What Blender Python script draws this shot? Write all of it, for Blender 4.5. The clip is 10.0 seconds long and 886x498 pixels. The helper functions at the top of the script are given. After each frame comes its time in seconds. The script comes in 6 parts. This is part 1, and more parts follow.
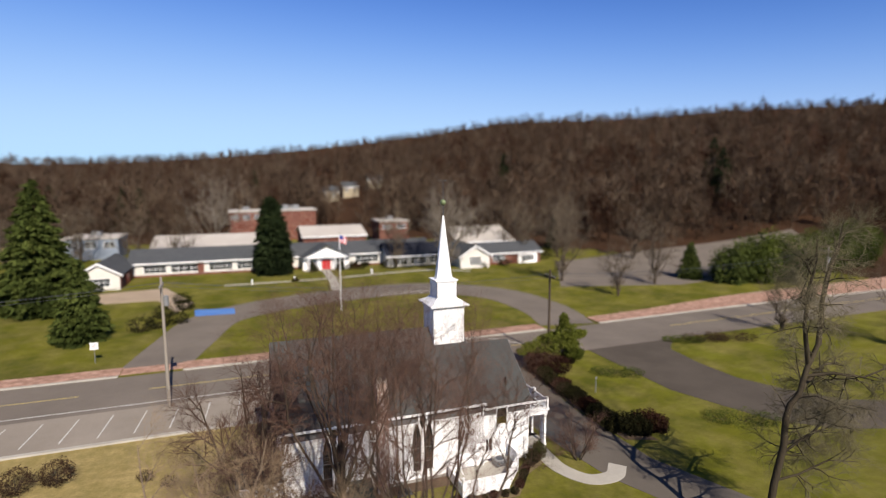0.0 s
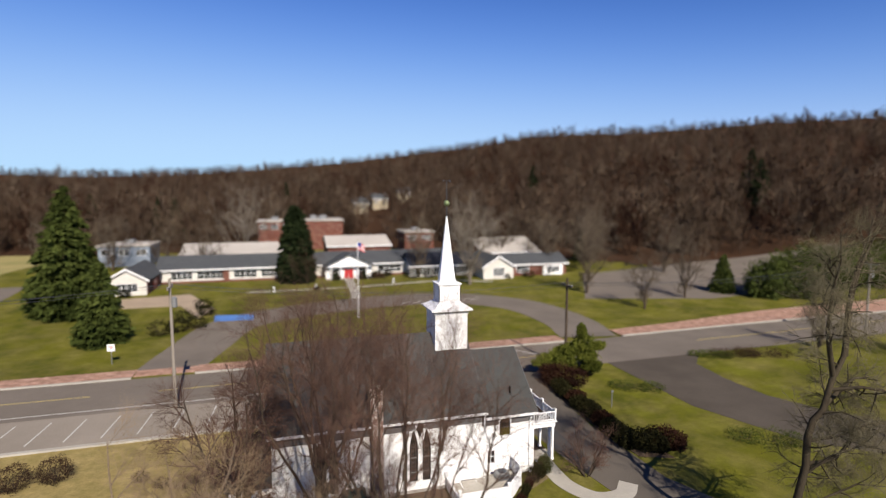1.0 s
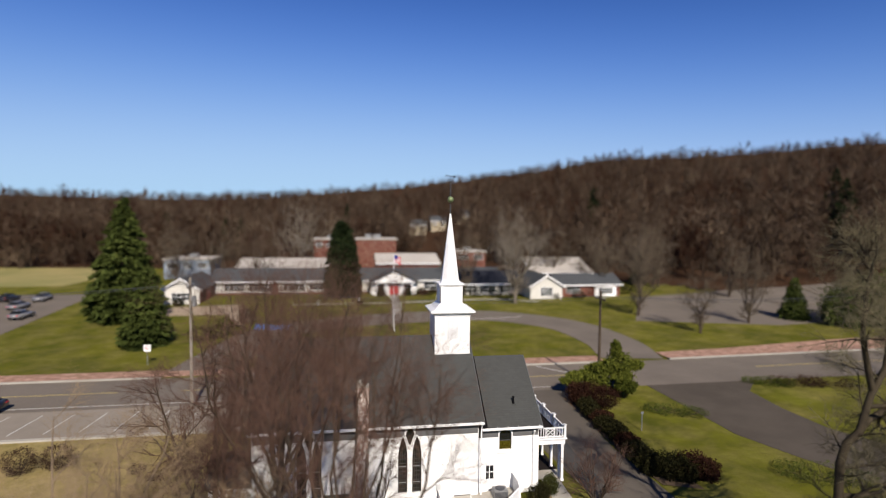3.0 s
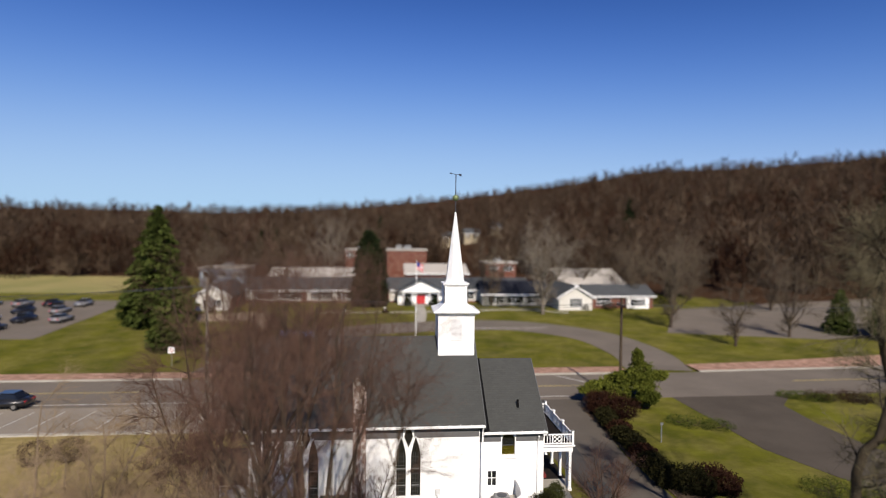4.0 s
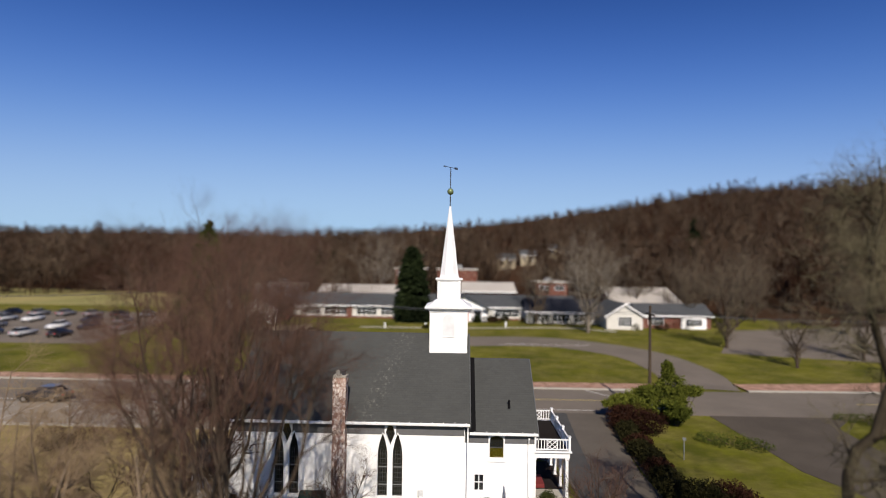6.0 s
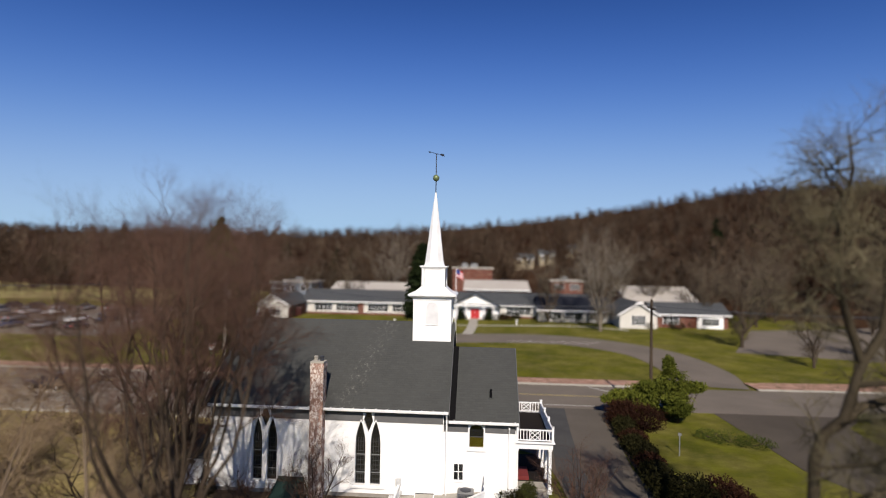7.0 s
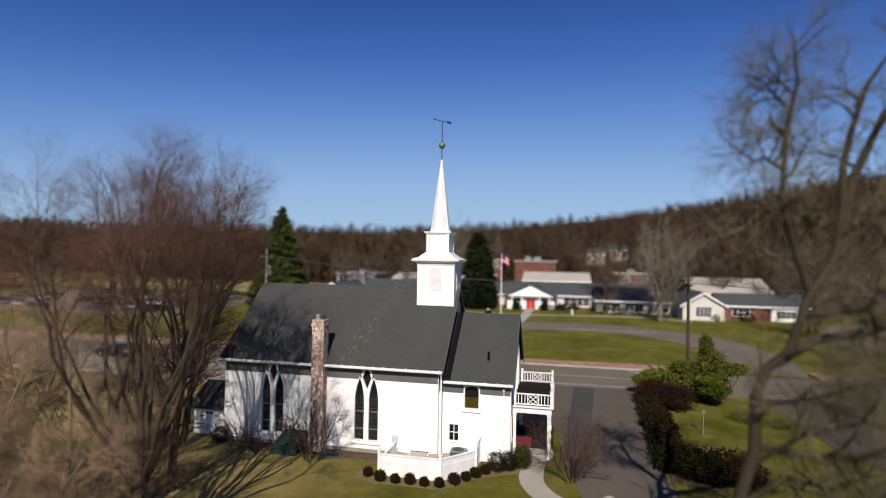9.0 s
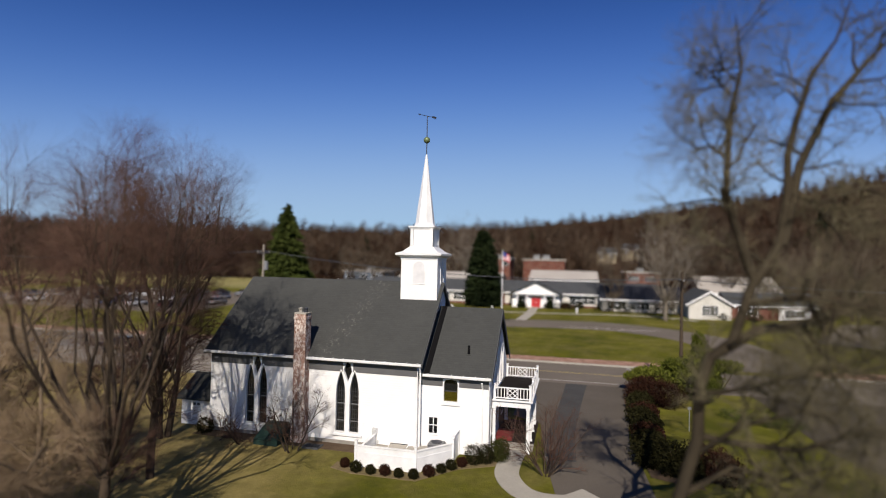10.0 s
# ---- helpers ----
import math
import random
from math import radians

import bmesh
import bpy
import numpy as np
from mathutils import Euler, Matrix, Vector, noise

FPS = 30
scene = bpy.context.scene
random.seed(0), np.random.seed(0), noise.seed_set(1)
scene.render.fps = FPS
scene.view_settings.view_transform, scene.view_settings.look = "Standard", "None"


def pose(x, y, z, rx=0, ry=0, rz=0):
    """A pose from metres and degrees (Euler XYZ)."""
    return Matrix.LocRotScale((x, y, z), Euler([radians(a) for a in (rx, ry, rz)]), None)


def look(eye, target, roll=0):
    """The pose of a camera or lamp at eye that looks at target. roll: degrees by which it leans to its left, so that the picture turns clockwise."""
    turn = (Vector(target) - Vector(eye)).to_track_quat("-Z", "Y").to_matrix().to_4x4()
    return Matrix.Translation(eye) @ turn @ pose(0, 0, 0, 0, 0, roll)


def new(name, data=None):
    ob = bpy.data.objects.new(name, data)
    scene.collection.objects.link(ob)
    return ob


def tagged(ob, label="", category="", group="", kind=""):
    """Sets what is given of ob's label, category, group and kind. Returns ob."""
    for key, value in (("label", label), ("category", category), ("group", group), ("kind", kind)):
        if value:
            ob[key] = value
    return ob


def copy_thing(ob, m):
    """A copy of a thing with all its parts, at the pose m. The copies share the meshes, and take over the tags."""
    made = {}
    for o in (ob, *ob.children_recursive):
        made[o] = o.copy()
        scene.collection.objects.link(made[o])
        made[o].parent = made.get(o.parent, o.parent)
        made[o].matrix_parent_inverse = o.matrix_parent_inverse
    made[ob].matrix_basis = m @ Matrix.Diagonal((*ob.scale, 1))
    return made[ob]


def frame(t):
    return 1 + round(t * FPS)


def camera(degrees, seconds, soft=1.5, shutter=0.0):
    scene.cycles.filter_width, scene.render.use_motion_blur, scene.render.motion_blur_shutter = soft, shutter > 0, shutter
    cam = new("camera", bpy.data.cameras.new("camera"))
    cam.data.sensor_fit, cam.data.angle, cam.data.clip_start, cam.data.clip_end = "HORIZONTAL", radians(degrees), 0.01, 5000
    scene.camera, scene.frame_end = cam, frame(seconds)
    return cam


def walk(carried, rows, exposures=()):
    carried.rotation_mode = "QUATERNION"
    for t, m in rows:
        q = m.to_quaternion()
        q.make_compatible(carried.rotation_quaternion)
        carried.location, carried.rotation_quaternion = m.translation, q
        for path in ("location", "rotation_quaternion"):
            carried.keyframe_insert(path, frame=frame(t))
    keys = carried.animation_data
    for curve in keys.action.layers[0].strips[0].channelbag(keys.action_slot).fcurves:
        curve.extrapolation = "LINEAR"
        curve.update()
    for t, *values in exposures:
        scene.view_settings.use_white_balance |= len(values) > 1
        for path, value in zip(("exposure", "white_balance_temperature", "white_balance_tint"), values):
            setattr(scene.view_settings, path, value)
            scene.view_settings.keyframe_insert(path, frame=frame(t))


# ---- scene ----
cam = camera(79.2, 10.0, soft=1.1)
cam.data.dof.use_dof, cam.data.dof.focus_distance, cam.data.dof.aperture_fstop = True, 31.5, 0.085
PATH = [
    (0, (-14.889, -32.753, 20.311), (-14.215, -30.887, 20.059), -0.2),
    (0.5, (-13.697, -32.564, 19.806), (-13.075, -30.677, 19.581), -0.2),
    (1, (-12.503, -32.332, 19.322), (-11.942, -30.423, 19.122), -0.0),
    (1.5, (-11.262, -32.201, 18.803), (-10.762, -30.272, 18.626), -0.0),
    (2, (-10.014, -32.069, 18.297), (-9.575, -30.123, 18.143), -0.1),
    (2.5, (-8.904, -31.873, 17.779), (-8.521, -29.915, 17.65), 0.2),
    (4, (-5.535, -31.385, 16.208), (-5.35, -29.395, 16.157), 0.6),
    (4.5, (-4.409, -31.297, 15.728), (-4.294, -29.3, 15.703), 0.5),
    (5, (-3.19, -31.06, 15.179), (-3.141, -29.061, 15.184), 0.6),
    (5.5, (-2.004, -30.918, 14.658), (-2.015, -28.918, 14.69), 0.6),
    (7, (1.621, -30.051, 13.338), (1.48, -28.056, 13.383), 1.0),
    (7.5, (2.751, -29.819, 12.849), (2.553, -27.829, 12.894), 0.9),
    (8, (3.834, -29.739, 12.373), (3.57, -27.757, 12.415), 1.1),
    (8.5, (4.996, -29.59, 11.772), (4.648, -27.621, 11.814), 1.1),
    (9, (6.201, -29.594, 11.241), (5.78, -27.639, 11.28), 1.0),
    (9.5, (7.314, -29.47, 11.004), (6.849, -27.525, 11.04), 1.1),
    (10, (8.145, -29.281, 10.967), (7.672, -27.338, 11.002), 1.2),
]
walk(cam, [(t, look(eye, target, roll)) for t, eye, target, roll in PATH], [(0, 0.70), (2, 0.53), (4, 0.43), (10, 0.22)])

# ---- world, sun, exposure ----
SUN_EL, SUN_AZ = radians(38), radians(174)      # azimuth clockwise from +y
world = bpy.data.worlds.new("sky")
scene.world = world
world.use_nodes = True
wn = world.node_tree.nodes
sky = wn.new("ShaderNodeTexSky")
sky.sky_type = "NISHITA"
sky.sun_disc = False
sky.sun_elevation, sky.sun_rotation = SUN_EL, SUN_AZ
sky.altitude = 1500
sky.air_density, sky.dust_density, sky.ozone_density = 1.0, 0.05, 2.0
wn["Background"].inputs[1].default_value = 0.1
dim = wn.new("ShaderNodeMix")
dim.data_type, dim.blend_type = "RGBA", "MULTIPLY"
dim.inputs[0].default_value = 1.0
dim.inputs[7].default_value = (0.11, 0.11, 0.11, 1)
split, join = wn.new("ShaderNodeSeparateColor"), wn.new("ShaderNodeCombineColor")
wl = world.node_tree.links
wl.new(sky.outputs[0], dim.inputs[6])
wl.new(dim.outputs[2], split.inputs[0])
# a deep blue zenith over a pale blue, not white, horizon: top * v^p / (v^p + knee)
for k, (power, knee, top) in enumerate(((2.98, 0.0229, 3.2), (2.59, 0.0996, 5.03), (3.22, 0.0713, 6.78))):
    deep, over, ratio, scale = (wn.new("ShaderNodeMath") for _ in range(4))
    deep.operation, over.operation, ratio.operation, scale.operation = "POWER", "ADD", "DIVIDE", "MULTIPLY"
    deep.inputs[1].default_value, over.inputs[1].default_value, scale.inputs[1].default_value = power, knee, top
    wl.new(split.outputs[k], deep.inputs[0])
    wl.new(deep.outputs[0], over.inputs[0])
    wl.new(deep.outputs[0], ratio.inputs[0])
    wl.new(over.outputs[0], ratio.inputs[1])
    wl.new(ratio.outputs[0], scale.inputs[0])
    wl.new(scale.outputs[0], join.inputs[k])
wl.new(join.outputs[0], wn["Background"].inputs[0])
sun = new("sun", bpy.data.lights.new("sun", "SUN"))
sun.data.energy, sun.data.angle, sun.data.color = 5.0, radians(0.53), (1.0, 0.885, 0.745)
sun.matrix_world = look((0, 0, 60), (-math.sin(SUN_AZ), -math.cos(SUN_AZ), 60 - math.tan(SUN_EL)))


# ---- materials ----
def base_mat(name, rough=0.8, metal=0.0, spec=0.3):
    m = bpy.data.materials.new(name)
    m.use_nodes = True
    nt = m.node_tree
    b = nt.nodes["Principled BSDF"]
    b.inputs["Roughness"].default_value = rough
    b.inputs["Metallic"].default_value = metal
    b.inputs["Specular IOR Level"].default_value = spec * (0.25 if rough > 0.6 else 1.0)
    return m, nt, b


def coords(nt, scale=(1, 1, 1)):
    tc = nt.nodes.new("ShaderNodeTexCoord")
    mp = nt.nodes.new("ShaderNodeMapping")
    mp.inputs["Scale"].default_value = scale
    nt.links.new(tc.outputs["Object"], mp.inputs["Vector"])
    return mp.outputs["Vector"]


def noise_fac(nt, vec, scale, detail=4.0, rough=0.6, lo=0.35, hi=0.65):
    n = nt.nodes.new("ShaderNodeTexNoise")
    n.inputs["Scale"].default_value, n.inputs["Detail"].default_value = scale, detail
    n.inputs["Roughness"].default_value = rough
    nt.links.new(vec, n.inputs["Vector"])
    r = nt.nodes.new("ShaderNodeMapRange")
    r.inputs["From Min"].default_value, r.inputs["From Max"].default_value = lo, hi
    nt.links.new(n.outputs["Fac"], r.inputs["Value"])
    return r.outputs["Result"]


def mix(nt, fac, a, b, mode="MIX"):
    x = nt.nodes.new("ShaderNodeMix")
    x.data_type, x.blend_type = "RGBA", mode
    for value, key in ((fac, 0), (a, 6), (b, 7)):
        if isinstance(value, (int, float)):
            x.inputs[key].default_value = value
        elif isinstance(value, tuple):
            x.inputs[key].default_value = (*value, 1)
        else:
            nt.links.new(value, x.inputs[key])
    return x.outputs[2]


def bump(nt, b, height, strength=0.3, distance=0.02):
    n = nt.nodes.new("ShaderNodeBump")
    n.inputs["Strength"].default_value, n.inputs["Distance"].default_value = strength, distance
    nt.links.new(height, n.inputs["Height"])
    nt.links.new(n.outputs["Normal"], b.inputs["Normal"])


def mottled(name, c1, c2, c3=None, big=0.3, fine=6.0, rough=0.85, spec=0.3, metal=0.0, depth=0.01, strength=0.3, stretch=(1, 1, 1), amount=0.5):
    """Two colours in broad patches, a third in fine grain, with fine relief."""
    m, nt, b = base_mat(name, rough, metal, spec)
    v = coords(nt, stretch)
    col = mix(nt, noise_fac(nt, v, big), c1, c2)
    g = noise_fac(nt, v, fine, 6, 0.7, 0.3, 0.7)
    dark = mix(nt, g, c3 if c3 else tuple(x * 0.6 for x in c1), col)
    col = mix(nt, amount, col, dark)
    nt.links.new(col, b.inputs["Base Color"])
    bump(nt, b, g, strength, depth)
    return m


def island_mat(name, c1, c2, rough=0.8, spec=0.2, object_vary=False):
    """Colour that varies from leaf to leaf, twig to twig, and in broad patches."""
    m, nt, b = base_mat(name, rough, 0, spec)
    geo = nt.nodes.new("ShaderNodeNewGeometry")
    v = coords(nt)
    a = mix(nt, geo.outputs["Random Per Island"], c1, c2)
    a = mix(nt, noise_fac(nt, v, 0.12), a, tuple(x * 0.65 for x in c1))
    nt.links.new(a, b.inputs["Base Color"])
    return m


def wood_mat():
    """Far bare woods: twigs that differ singly, and from tree to tree."""
    m, nt, b = base_mat("far_wood_twigs", 0.9, 0, 0.1)
    geo = nt.nodes.new("ShaderNodeNewGeometry")
    v = coords(nt)
    a = mix(nt, geo.outputs["Random Per Island"], (0.041, 0.0275, 0.0190), (0.076, 0.0535, 0.0375))
    a = mix(nt, noise_fac(nt, v, 0.09, 3, 0.5, 0.48, 0.66), a, (0.115, 0.086, 0.061))
    a = mix(nt, noise_fac(nt, v, 0.05, 4, 0.6, 0.5, 0.62), a, (0.034, 0.0172, 0.011))
    nt.links.new(a, b.inputs["Base Color"])
    return m


def siding_mat():
    m, nt, b = base_mat("white_clapboard", 0.55, 0, 0.35)
    v = coords(nt)
    col = mix(nt, noise_fac(nt, v, 0.5, 5), (0.80, 0.805, 0.82), (0.745, 0.75, 0.76))
    col = mix(nt, noise_fac(nt, coords(nt, (3, 3, 0.35)), 3.0, 6, 0.7, 0.62, 0.9), col, (0.68, 0.67, 0.64))
    nt.links.new(col, b.inputs["Base Color"])
    w = nt.nodes.new("ShaderNodeTexWave")
    w.wave_profile, w.bands_direction = "SAW", "Z"
    w.inputs["Scale"].default_value = 2.3
    nt.links.new(v, w.inputs["Vector"])
    bump(nt, b, w.outputs["Fac"], 0.5, 0.012)
    return m


def shingle_mat(name, c1, c2, stain, streak=None):
    m, nt, b = base_mat(name, 0.92, 0, 0.2)
    tc = nt.nodes.new("ShaderNodeTexCoord")
    sep = nt.nodes.new("ShaderNodeSeparateXYZ")
    nt.links.new(tc.outputs["Object"], sep.inputs[0])
    com = nt.nodes.new("ShaderNodeCombineXYZ")
    nt.links.new(sep.outputs[0], com.inputs[0])
    nt.links.new(sep.outputs[2], com.inputs[1])
    br = nt.nodes.new("ShaderNodeTexBrick")
    br.inputs["Scale"].default_value = 1.0
    br.inputs["Brick Width"].default_value, br.inputs["Row Height"].default_value = 0.32, 0.105
    br.inputs["Mortar Size"].default_value = 0.006
    br.inputs["Color1"].default_value, br.inputs["Color2"].default_value = (*c1, 1), (*c2, 1)
    br.inputs["Mortar"].default_value = (*(x * 0.8 for x in c1), 1)
    nt.links.new(com.outputs[0], br.inputs["Vector"])
    v = tc.outputs["Object"]
    col = mix(nt, noise_fac(nt, v, 0.35, 5, 0.6, 0.4, 0.7), br.outputs["Color"], stain, "MIX")
    mixed = mix(nt, 0.55, br.outputs["Color"], col)
    g = noise_fac(nt, v, 22, 6, 0.8, 0.3, 0.7)
    mixed = mix(nt, mix(nt, g, (0, 0, 0), (0.35, 0.35, 0.35)), mixed, tuple(x * 1.9 for x in c2))
    if streak:
        # a lichen streak running down the slope: x = streak[0] + streak[1] * z
        line = nt.nodes.new("ShaderNodeMath")
        line.operation = "MULTIPLY_ADD"
        nt.links.new(sep.outputs[2], line.inputs[0])
        line.inputs[1].default_value, line.inputs[2].default_value = streak[1], streak[0]
        off = nt.nodes.new("ShaderNodeMath")
        off.operation = "SUBTRACT"
        nt.links.new(sep.outputs[0], off.inputs[0])
        nt.links.new(line.outputs[0], off.inputs[1])
        ab = nt.nodes.new("ShaderNodeMath")
        ab.operation = "ABSOLUTE"
        nt.links.new(off.outputs[0], ab.inputs[0])
        near = nt.nodes.new("ShaderNodeMapRange")
        near.inputs["From Min"].default_value, near.inputs["From Max"].default_value = 1.0, 0.05
        nt.links.new(ab.outputs[0], near.inputs["Value"])
        flecks = noise_fac(nt, coords(nt, (1, 1, 0.5)), 4.2, 10, 0.82, 0.53, 0.66)
        both = nt.nodes.new("ShaderNodeMath")
        both.operation = "MULTIPLY"
        nt.links.new(near.outputs["Result"], both.inputs[0])
        nt.links.new(flecks, both.inputs[1])
        mixed = mix(nt, both.outputs[0], mixed, (0.155, 0.15, 0.142))
    nt.links.new(mixed, b.inputs["Base Color"])
    bump(nt, b, br.outputs["Fac"], 0.5, -0.01)
    return m


def brick_mat(name, c1, c2, mortar, flake=None):
    m, nt, b = base_mat(name, 0.9, 0, 0.2)
    tc = nt.nodes.new("ShaderNodeTexCoord")
    sep = nt.nodes.new("ShaderNodeSeparateXYZ")
    nt.links.new(tc.outputs["Object"], sep.inputs[0])
    add = nt.nodes.new("ShaderNodeMath")
    nt.links.new(sep.outputs[0], add.inputs[0])
    nt.links.new(sep.outputs[1], add.inputs[1])
    com = nt.nodes.new("ShaderNodeCombineXYZ")
    nt.links.new(add.outputs[0], com.inputs[0])
    nt.links.new(sep.outputs[2], com.inputs[1])
    br = nt.nodes.new("ShaderNodeTexBrick")
    br.inputs["Scale"].default_value = 1.0
    br.inputs["Brick Width"].default_value, br.inputs["Row Height"].default_value = 0.215, 0.075
    br.inputs["Mortar Size"].default_value = 0.008
    br.inputs["Color1"].default_value, br.inputs["Color2"].default_value = (*c1, 1), (*c2, 1)
    br.inputs["Mortar"].default_value = (*mortar, 1)
    nt.links.new(com.outputs[0], br.inputs["Vector"])
    col = mix(nt, noise_fac(nt, tc.outputs["Object"], 1.2, 5), br.outputs["Color"], tuple(x * 0.6 for x in c1))
    if flake:
        n = noise_fac(nt, coords(nt, (1, 1, 0.6)), 4.5, 8, 0.8, 0.48, 0.58)
        col = mix(nt, n, col, flake)
    nt.links.new(col, b.inputs["Base Color"])
    bump(nt, b, br.outputs["Fac"], 0.6, -0.01)
    return m


def lawn_mat():
    """Winter grass: green patches, straw-coloured thin ones, drier west of the church."""
    m, nt, b = base_mat("winter_grass", 0.95, 0, 0.1)
    v = coords(nt)
    green = mix(nt, noise_fac(nt, v, 0.16, 6, 0.65), (0.058, 0.070, 0.007), (0.148, 0.148, 0.014))
    at = nt.nodes.new("ShaderNodeSeparateXYZ")
    nt.links.new(v, at.inputs[0])
    fresh = nt.nodes.new("ShaderNodeMapRange")
    fresh.interpolation_type = "SMOOTHSTEP"
    fresh.inputs["From Min"].default_value, fresh.inputs["From Max"].default_value = 12.0, 15.0
    nt.links.new(at.outputs[0], fresh.inputs["Value"])
    near = nt.nodes.new("ShaderNodeMapRange")
    near.interpolation_type = "SMOOTHSTEP"
    near.inputs["From Min"].default_value, near.inputs["From Max"].default_value = 24.0, 19.0
    nt.links.new(at.outputs[1], near.inputs["Value"])
    lush, both = nt.nodes.new("ShaderNodeMath"), nt.nodes.new("ShaderNodeMath")
    lush.operation = both.operation = "MULTIPLY"
    nt.links.new(fresh.outputs["Result"], both.inputs[0])
    nt.links.new(near.outputs["Result"], both.inputs[1])
    nt.links.new(both.outputs[0], lush.inputs[0])
    nt.links.new(noise_fac(nt, v, 0.24, 5, 0.6, 0.46, 0.66), lush.inputs[1])
    green = mix(nt, lush.outputs[0], green, (0.158, 0.165, 0.016))
    straw = mix(nt, noise_fac(nt, v, 0.5, 6, 0.7), (0.50, 0.385, 0.18), (0.37, 0.285, 0.122))
    sep = nt.nodes.new("ShaderNodeSeparateXYZ")
    nt.links.new(v, sep.inputs[0])
    mx = nt.nodes.new("ShaderNodeMapRange")
    mx.inputs["From Min"].default_value, mx.inputs["From Max"].default_value = 0.0, -12.0
    mx.interpolation_type = "SMOOTHSTEP"
    nt.links.new(sep.outputs[0], mx.inputs["Value"])
    my = nt.nodes.new("ShaderNodeMapRange")
    my.inputs["From Min"].default_value, my.inputs["From Max"].default_value = 30.0, 16.0
    my.interpolation_type = "SMOOTHSTEP"
    nt.links.new(sep.outputs[1], my.inputs["Value"])
    dry = nt.nodes.new("ShaderNodeMath")
    dry.operation = "MULTIPLY"
    nt.links.new(mx.outputs["Result"], dry.inputs[0])
    nt.links.new(my.outputs["Result"], dry.inputs[1])
    patch = noise_fac(nt, v, 0.22, 7, 0.7, 0.42, 0.8)
    some = nt.nodes.new("ShaderNodeMath")
    some.operation, some.use_clamp = "MULTIPLY_ADD", True
    nt.links.new(dry.outputs[0], some.inputs[0])
    some.inputs[1].default_value = 0.78
    faint = nt.nodes.new("ShaderNodeMath")
    faint.operation = "MULTIPLY"
    faint.inputs[1].default_value = 0.45
    nt.links.new(patch, faint.inputs[0])
    nt.links.new(faint.outputs[0], some.inputs[2])
    col = mix(nt, some.outputs[0], green, straw)
    clump = noise_fac(nt, v, 1.3, 7, 0.75, 0.36, 0.66)
    col = mix(nt, mix(nt, clump, (0.42, 0.42, 0.42), (0, 0, 0)), col, (0.07, 0.066, 0.02))
    bare = noise_fac(nt, v, 0.55, 8, 0.72, 0.64, 0.78)
    col = mix(nt, mix(nt, bare, (0, 0, 0), (0.5, 0.5, 0.5)), col, (0.24, 0.18, 0.10))
    g = noise_fac(nt, v, 9, 8, 0.8, 0.25, 0.75)
    col = mix(nt, mix(nt, g, (0.45, 0.45, 0.45), (0, 0, 0)), col, (0.045, 0.046, 0.01))
    nt.links.new(col, b.inputs["Base Color"])
    bump(nt, b, g, 0.8, 0.05)
    return m


def glass_mat(name, tint, rough=0.05):
    m, nt, b = base_mat(name, rough, 0, 0.5)
    b.inputs["Base Color"].default_value = (*tint, 1)
    b.inputs["Transmission Weight"].default_value = 0.85
    return m


def plain(name, c, rough=0.5, metal=0.0, spec=0.4):
    return mottled(name, c, tuple(x * 0.85 for x in c), tuple(x * 0.7 for x in c), 1.5, 14, rough, spec, metal, 0.002, 0.15, amount=0.3)


SIDING = siding_mat()
WHITE = plain("white_trim_paint", (0.79, 0.80, 0.82), 0.45)
# grey puts the overhang's shadow into the frieze colour
EAVE_SHADE = plain("eave_shade_frieze", (0.105, 0.106, 0.112), 0.6)
# dark grey trim; on soffit and rakes the tone paints their shade
GREYTRIM_SHADE = plain("dark_grey_trim_and_shade", (0.08, 0.084, 0.092), 0.6)
SHINGLE = shingle_mat("dark_grey_asphalt_shingles", (0.040, 0.0418, 0.0418), (0.0478, 0.050, 0.0496), (0.056, 0.0586, 0.0575), (-8.44, 0.46))
FAR_WALL = mottled("off_white_painted_wall", (0.60, 0.59, 0.565), (0.52, 0.507, 0.478), (0.41, 0.40, 0.375), 0.5, 7, 0.7)
FAR_SHINGLE = shingle_mat("blue_grey_asphalt_shingles", (0.0422, 0.0462, 0.0524), (0.0544, 0.0585, 0.0646), (0.068, 0.0714, 0.0748))
# shingles with the trees' shadow put into a much darker navy
SHADED_SHINGLE = shingle_mat("tree_shaded_navy_shingles", (0.012, 0.014, 0.021), (0.018, 0.020, 0.029), (0.024, 0.026, 0.034))
CHIMNEY = brick_mat("old_brick_with_flaking_paint", (0.28, 0.155, 0.12), (0.36, 0.215, 0.17), (0.40, 0.31, 0.27), (0.66, 0.60, 0.56))
BRICK = brick_mat("red_brick", (0.15, 0.0518, 0.0374), (0.19, 0.0749, 0.0518), (0.219, 0.19, 0.167))
PAVER = brick_mat("red_brick_paving", (0.36, 0.215, 0.16), (0.42, 0.27, 0.21), (0.38, 0.31, 0.255))
ASPHALT = mottled("worn_asphalt", (0.094, 0.083, 0.071), (0.118, 0.104, 0.089), (0.068, 0.059, 0.051), 0.18, 12, 0.9, 0.25, depth=0.006)
OLD_ASPHALT = mottled("pale_old_asphalt", (0.215, 0.190, 0.160), (0.268, 0.237, 0.202), (0.155, 0.136, 0.116), 0.15, 10, 0.92, 0.2, depth=0.006)
ROAD_ASPHALT = mottled("sun_bleached_road_asphalt", (0.135, 0.118, 0.101), (0.172, 0.149, 0.128), (0.095, 0.082, 0.072), 0.16, 12, 0.9, 0.25, depth=0.006)
